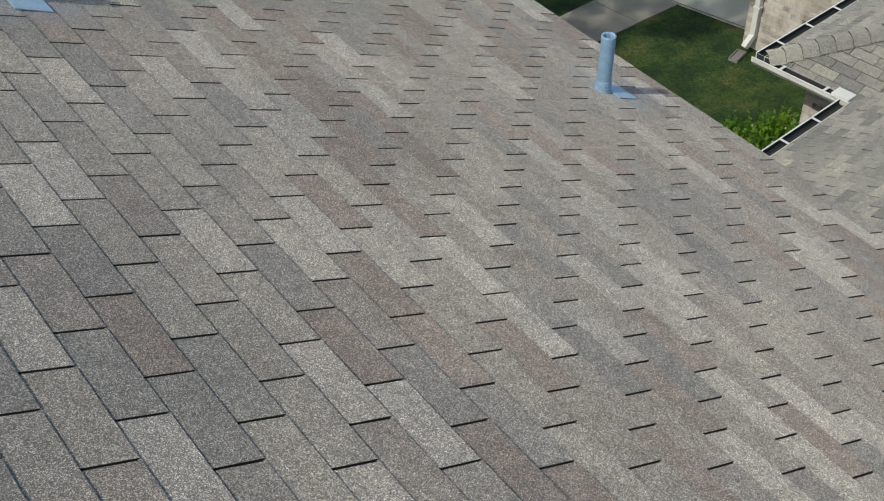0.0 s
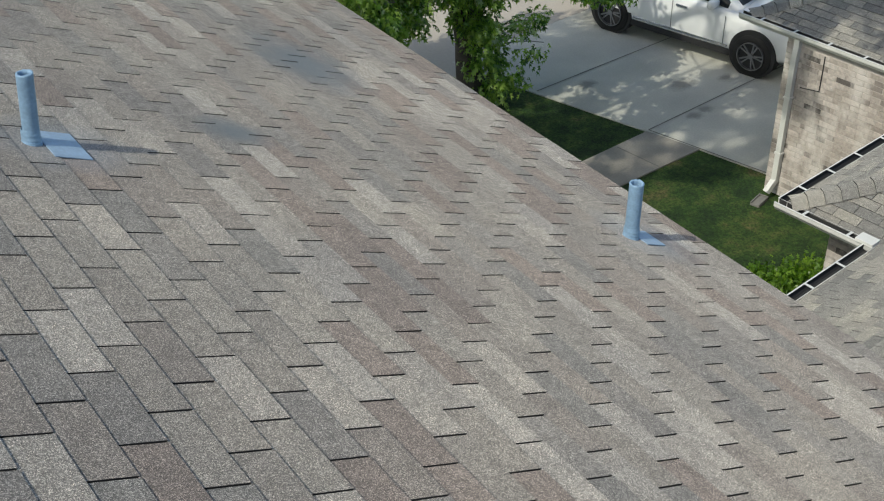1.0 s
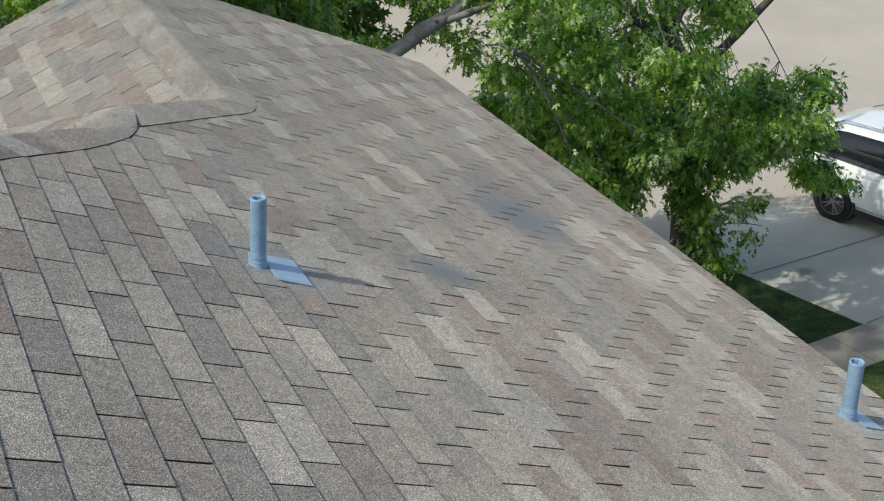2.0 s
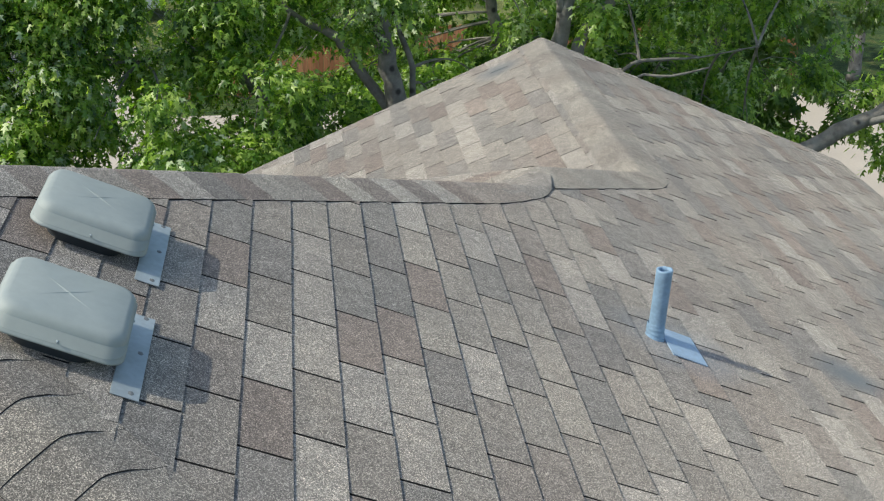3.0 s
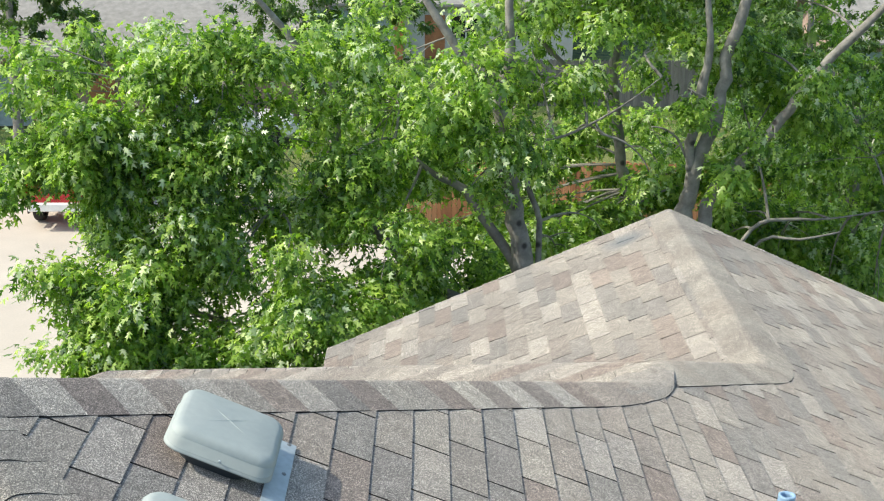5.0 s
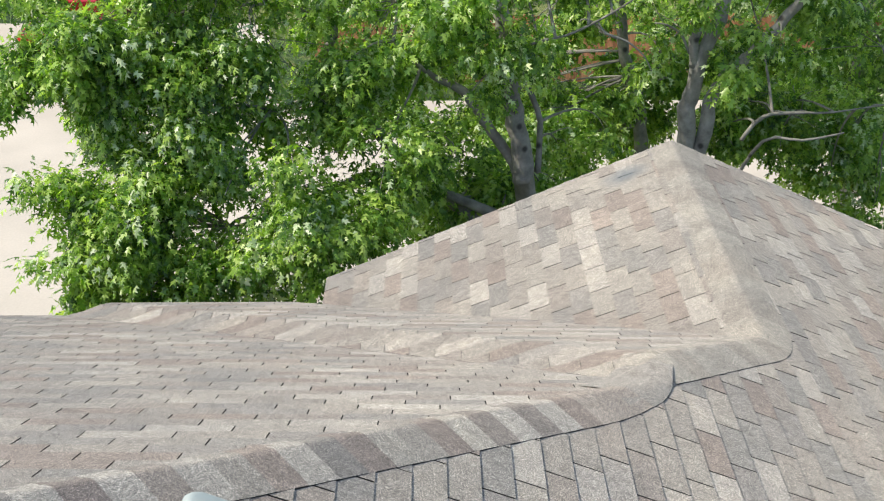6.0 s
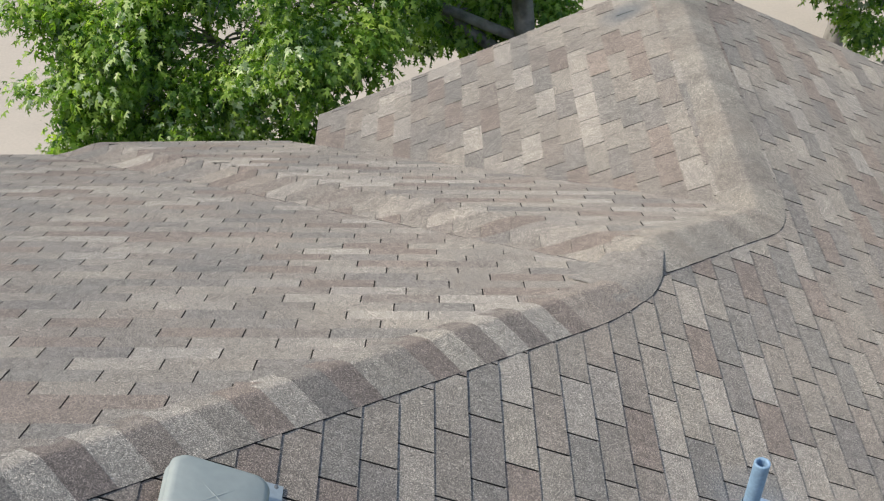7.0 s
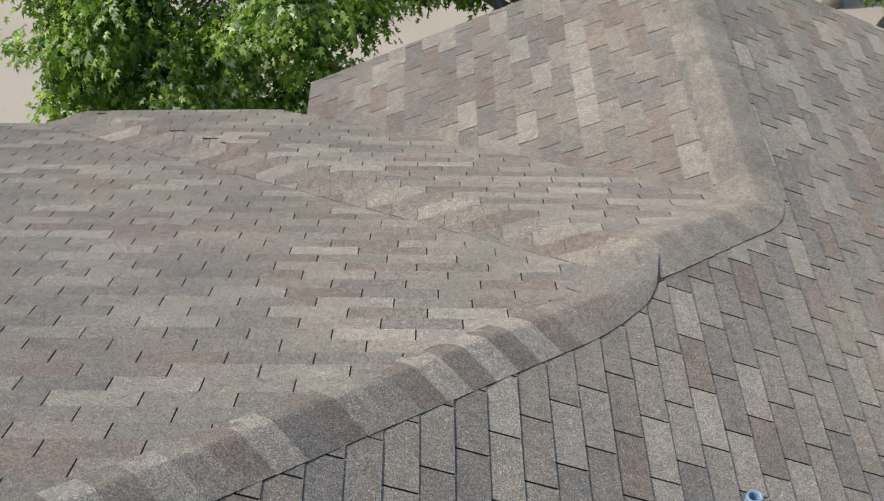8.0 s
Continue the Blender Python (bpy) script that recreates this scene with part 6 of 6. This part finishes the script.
        part("sill", boxed((-1.05, -0.93 * s - 0.03, 0.24), (1.0, -0.93 * s + 0.03, 0.36), None, 0.01), M_BLACKTRIM, car)
        for hx in (-1.15, -0.10):
            part("door_handle", boxed((hx, -0.985 * s - 0.02, 0.88), (hx + 0.22, -0.985 * s + 0.02, 0.915), None, 0.008), M_CHROME, car)
        for gx in (-1.24, -0.18, 0.86):
            part("door_gap", boxed((gx, -0.980 * s - 0.005, 0.42), (gx + 0.008, -0.980 * s + 0.005, 0.95)), M_GAP, car)
        bm = boxed((0.56, -1.02 * s - 0.13, 1.04), (0.70, -1.02 * s + 0.13, 1.20), None, 0.05)
        part("door_mirror", bm, M_PAINT, car, "", True)
        bm = boxed((-0.20, -0.075, 0.71), (0.20, 0.075, 0.83), Matrix.Translation((2.20, -0.775 * s, 0)) @ Matrix.Rotation(radians(36 * s), 4, "Z"), 0.03)
        part("headlight", bm, M_LAMP, car, "clear headlight", True)
        for wx in (-1.42, 1.43):
            part("wheel_arch", tube(bmesh.new(), [(wx, -0.70 * s, 0.40), (wx, -0.976 * s, 0.40)], [0.435, 0.435], 32), M_BLACKTRIM, car)
            wheel(car, wx, -0.875 * s, 0.375, 0.24, -s)
    bm = bmesh.new()

    def on_screen(x):
        """The height and half width of the raked front of the cabin."""
        for a, b in zip(shape, shape[1:]):
            if a[0] <= x <= b[0]:
                s = (x - a[0]) / (b[0] - a[0])
                return a[3] + (b[3] - a[3]) * s, (a[4] + (b[4] - a[4]) * s) * 0.875

    rows = []
    for x in (-0.06, 0.02, 0.10, 0.25, 0.40, 0.58, 0.75, 0.90, 1.02):
        z, w = on_screen(x)
        rows.append([bm.verts.new((x + 0.008 + 0.05 * (1 - f * f) * (x > 1.0), f * w, z + 0.016 + 0.024 * (1 - f * f))) for f in (-1, -0.6, -0.2, 0.2, 0.6, 1)])
    for r0, r1 in zip(rows, rows[1:]):
        for k in range(5):
            bm.faces.new((r0[k], r1[k], r1[k + 1], r0[k + 1]))
    edge = [r[0] for r in rows] + rows[-1][1:] + [r[-1] for r in reversed(rows[:-1])] + list(reversed(rows[0][1:-1]))
    low = [bm.verts.new(v.co - Vector((0.012, 0, 0.022))) for v in edge]
    for k in range(len(edge)):
        bm.faces.new((edge[k], edge[(k + 1) % len(edge)], low[(k + 1) % len(edge)], low[k]))
    bmesh.ops.recalc_face_normals(bm, faces=bm.faces)
    part("windscreen", bm, M_SCREEN, car, "blue-grey windscreen", True)
    zc = [on_screen(x)[0] + 0.045 for x in (0.82, 0.93)]
    part("paper_card", slab([(0.82, -0.34, zc[0]), (0.82, -0.06, zc[0]), (0.93, -0.06, zc[1]), (0.93, -0.34, zc[1])], 0.003), M_WHITE, car, "white card on the windscreen")
    part("sunroof", slab([(-1.0, -0.42, 1.752), (-1.0, 0.42, 1.752), (-0.2, 0.42, 1.764), (-0.2, -0.42, 1.764)], 0.03), M_TINT, car, "dark glass sunroof")
    part("bumper", boxed((2.22, -0.68, 0.34), (2.50, 0.68, 0.54), None, 0.07), M_PAINT, car, "", True)
    part("grille", boxed((2.38, -0.42, 0.50), (2.51, 0.42, 0.72), None, 0.03), M_BLACKTRIM, car)
    car.matrix_world = m
    return car


HEAD = math.degrees(math.atan2(-2.74, 0.78))
suv(pose(15.80 + 0.962 * 0.88, 12.08 + 0.274 * 0.88, G, 0, 0, HEAD))


# ---- beyond the street ----
def plank_material(name, tones):
    mat, tree, bsdf = material(name, 0.85)
    col = ramp(tree, tree.nodes.new("ShaderNodeObjectInfo").outputs["Random"], [(0.0, tones[0]), (0.5, tones[1]), (1.0, tones[2])])
    stretch = tree.nodes.new("ShaderNodeMapping")
    stretch.inputs["Scale"].default_value = (14, 14, 1.2)
    tree.links.new(place(tree), stretch.inputs["Vector"])
    col = mix(tree, col, ramp(tree, noise_tex(tree, 2.0, 4.0, 0.6, stretch.outputs[0]), [(0.3, (0.75, 0.72, 0.7)), (0.7, (1.2, 1.2, 1.2))]), 1.0, "MULTIPLY")
    tree.links.new(col, bsdf.inputs["Base Color"])
    return mat


def plank_fence(x, y, turn, bays, label, mat):
    """A fence of upright planks on three rails, with a post every 2.8 m."""
    fence = thing("wooden_fence", label, "fence", (x, y, G), turn)
    for i in range(bays + 1):
        part("post", boxed((2.8 * i - 0.05, 0.03, -0.1), (2.8 * i + 0.05, 0.13, 1.85)), mat, fence)
    for z in (0.35, 1.05, 1.6):
        part("rail", boxed((0.0, 0.012, z), (2.8 * bays, 0.05, z + 0.09)), mat, fence)
    plank = from_lists("plank", [(a, b, c) for a in (0.004, 0.136) for b in (-0.01, 0.01) for c in (0.0, 1.78)] + [(0.04, -0.01, 1.83), (0.04, 0.01, 1.83), (0.10, -0.01, 1.83), (0.10, 0.01, 1.83)],
                       [(0, 4, 5, 10, 8, 1), (2, 3, 9, 11, 7, 6), (0, 1, 3, 2), (4, 6, 7, 5), (1, 8, 9, 3), (8, 10, 11, 9), (10, 5, 7, 11), (0, 2, 6, 4)])
    plank.materials.append(mat)
    for i in range(20 * bays):
        ob = new("plank", plank)
        ob.parent = fence
        ob.matrix_local = pose(0.14 * i, rng.uniform(-0.004, 0.004), rng.uniform(-0.015, 0.01))


plank_fence(-3.0, 31.6, 0, 6, "reddish-brown cedar plank fence behind the trees", plank_material("cedar_plank", ((0.30, 0.125, 0.055), (0.40, 0.175, 0.080), (0.48, 0.235, 0.115))))
plank_fence(0.5, 48.5, -2, 5, "weathered grey plank fence beyond the lawn", plank_material("grey_plank", ((0.10, 0.105, 0.11), (0.14, 0.145, 0.15), (0.19, 0.19, 0.19))))


def far_house(x, y, turn, wide, deep, wall_mat, roof_mat, label):
    h = thing("far_house", label, "house", (x, y, G), turn)
    part("wall", boxed((-wide / 2, -deep / 2, -0.1), (wide / 2, deep / 2, 2.7)), wall_mat, h)
    rise = 0.42 * (deep / 2 + 0.5)
    for s in (-1, 1):
        part("roof", slab([(-wide / 2 - 0.5, s * (deep / 2 + 0.5), 2.62), (wide / 2 + 0.5, s * (deep / 2 + 0.5), 2.62), (wide / 2 + 0.5, 0, 2.62 + rise), (-wide / 2 - 0.5, 0, 2.62 + rise)], 0.12), roof_mat, h)
    for s in (-1, 1):
        part("gable", slab([(s * wide / 2, -deep / 2, 2.7), (s * wide / 2, deep / 2, 2.7), (s * wide / 2 - s * 0.01, 0, 2.6 + rise)], 0.02), wall_mat, h)
    f = -deep / 2
    part("garage_door", boxed((-wide / 2 + 0.8, f - 0.04, 0.0), (-wide / 2 + 5.4, f + 0.02, 2.2)), M_GARAGE, h, "blue-grey garage door")
    for wx in (1.2, 3.6):
        w = part("window", boxed((wx, f - 0.06, 0.9), (wx + 1.5, f + 0.02, 2.1)), M_WHITE, h)
        for k in range(2):
            part("pane", boxed((wx + 0.08 + 0.71 * k, f - 0.075, 0.98), (wx + 0.71 + 0.71 * k, f - 0.05, 2.02)), M_TINT, w)
    part("door", boxed((0.0, f - 0.05, 0.0), (0.95, f + 0.02, 2.05)), M_FENCE, h)
    part("pillar", boxed((-wide / 2 + 5.6, f - 0.5, 0.0), (-wide / 2 + 6.0, f - 0.1, 2.6)), M_FENCE, h)
    return h


M_GARAGE = plain("blue_grey_door", (0.27, 0.36, 0.40), 0.6)
M_FAR_ROOF = plain("far_grey_roof", (0.24, 0.235, 0.23), 0.9, 0.0, 0.2, 4.0, 0.3)
M_FAR_BRICK = plain("far_brick", (0.34, 0.24, 0.20), 0.9, 0.0, 0.2, 6.0, 0.3)
M_FAR_WALL = plain("pale_siding", (0.55, 0.55, 0.53), 0.8, 0.0, 0.08, 2.0, 0.1)
far_house(-12.7, 49, 4, 15, 9, M_FAR_BRICK, M_FAR_ROOF, "brick house with a blue-grey garage door across the street")
far_house(0.0, 64, -3, 14, 9, M_FAR_WALL, M_FAR_ROOF, "pale house with a grey roof far behind the trees")
far_house(24.0, 52, -6, 15, 9, M_FAR_BRICK, M_FAR_ROOF, "brick house with a grey roof far across the street")


def pickup(m, paint, label):
    """A crew-cab pickup truck, nose along +x."""
    t = new("pickup_truck")
    tagged(t, label, "truck")
    part("bed", boxed((-2.75, -0.95, 0.68), (-0.75, 0.95, 1.42), None, 0.05), paint, t, "", True)
    part("bed_cover", boxed((-2.68, -0.86, 1.40), (-0.78, 0.86, 1.445), None, 0.015), M_BLACKTRIM, t, "black bed cover")
    part("cab", loft([[(x, -0.93, 0.5), (x, -0.95, 1.15), (x, -b, z), (x, b, z), (x, 0.95, 1.15), (x, 0.93, 0.5)] for x, b, z in ((-0.75, 0.74, 1.80), (-0.4, 0.74, 1.88), (0.5, 0.74, 1.88), (1.15, 0.86, 1.22))]), paint, t)
    part("bonnet", boxed((1.05, -0.95, 0.5), (2.75, 0.95, 1.15), None, 0.10), paint, t, "", True)
    for s in (-1, 1):
        part("side_window", boxed((-0.55, s * 0.86 - 0.03, 1.22), (0.60, s * 0.86 + 0.03, 1.70), None, 0.01), M_TINT, t)
        part("sill", boxed((-2.6, s * 0.95 - 0.02, 0.42), (2.6, s * 0.95 + 0.02, 0.60)), M_BLACKTRIM, t)
        for wx in (-1.75, 1.75):
            wheel(t, wx, s * 0.84, 0.42, 0.26, s)
    part("tailgate", boxed((-2.78, -0.76, 0.74), (-2.74, 0.76, 1.46), None, 0.015), paint, t)
    for s in (-1, 1):
        part("tail_lamp", boxed((-2.785, s * 0.87 - 0.075, 0.9), (-2.74, s * 0.87 + 0.075, 1.36), None, 0.01), M_TAIL, t, "red tail lamp")
    part("bumper", boxed((-2.93, -0.86, 0.56), (-2.74, 0.86, 0.78), None, 0.03), M_WHITE, t, "white bumper")
    t.matrix_world = m
    return t


M_TAIL = glossy("tail_lamp_red", (0.75, 0.02, 0.015), 0.15)
M_REDPAINT = glossy("red_car_paint", (0.38, 0.015, 0.02), 0.25)
pickup(pose(-9.95, 33.95, G, 0, 0, 91), M_REDPAINT, "red pickup truck parked at the kerb across the street")
suv(pose(-7.0, 41.5, G, 0, 0, 10))
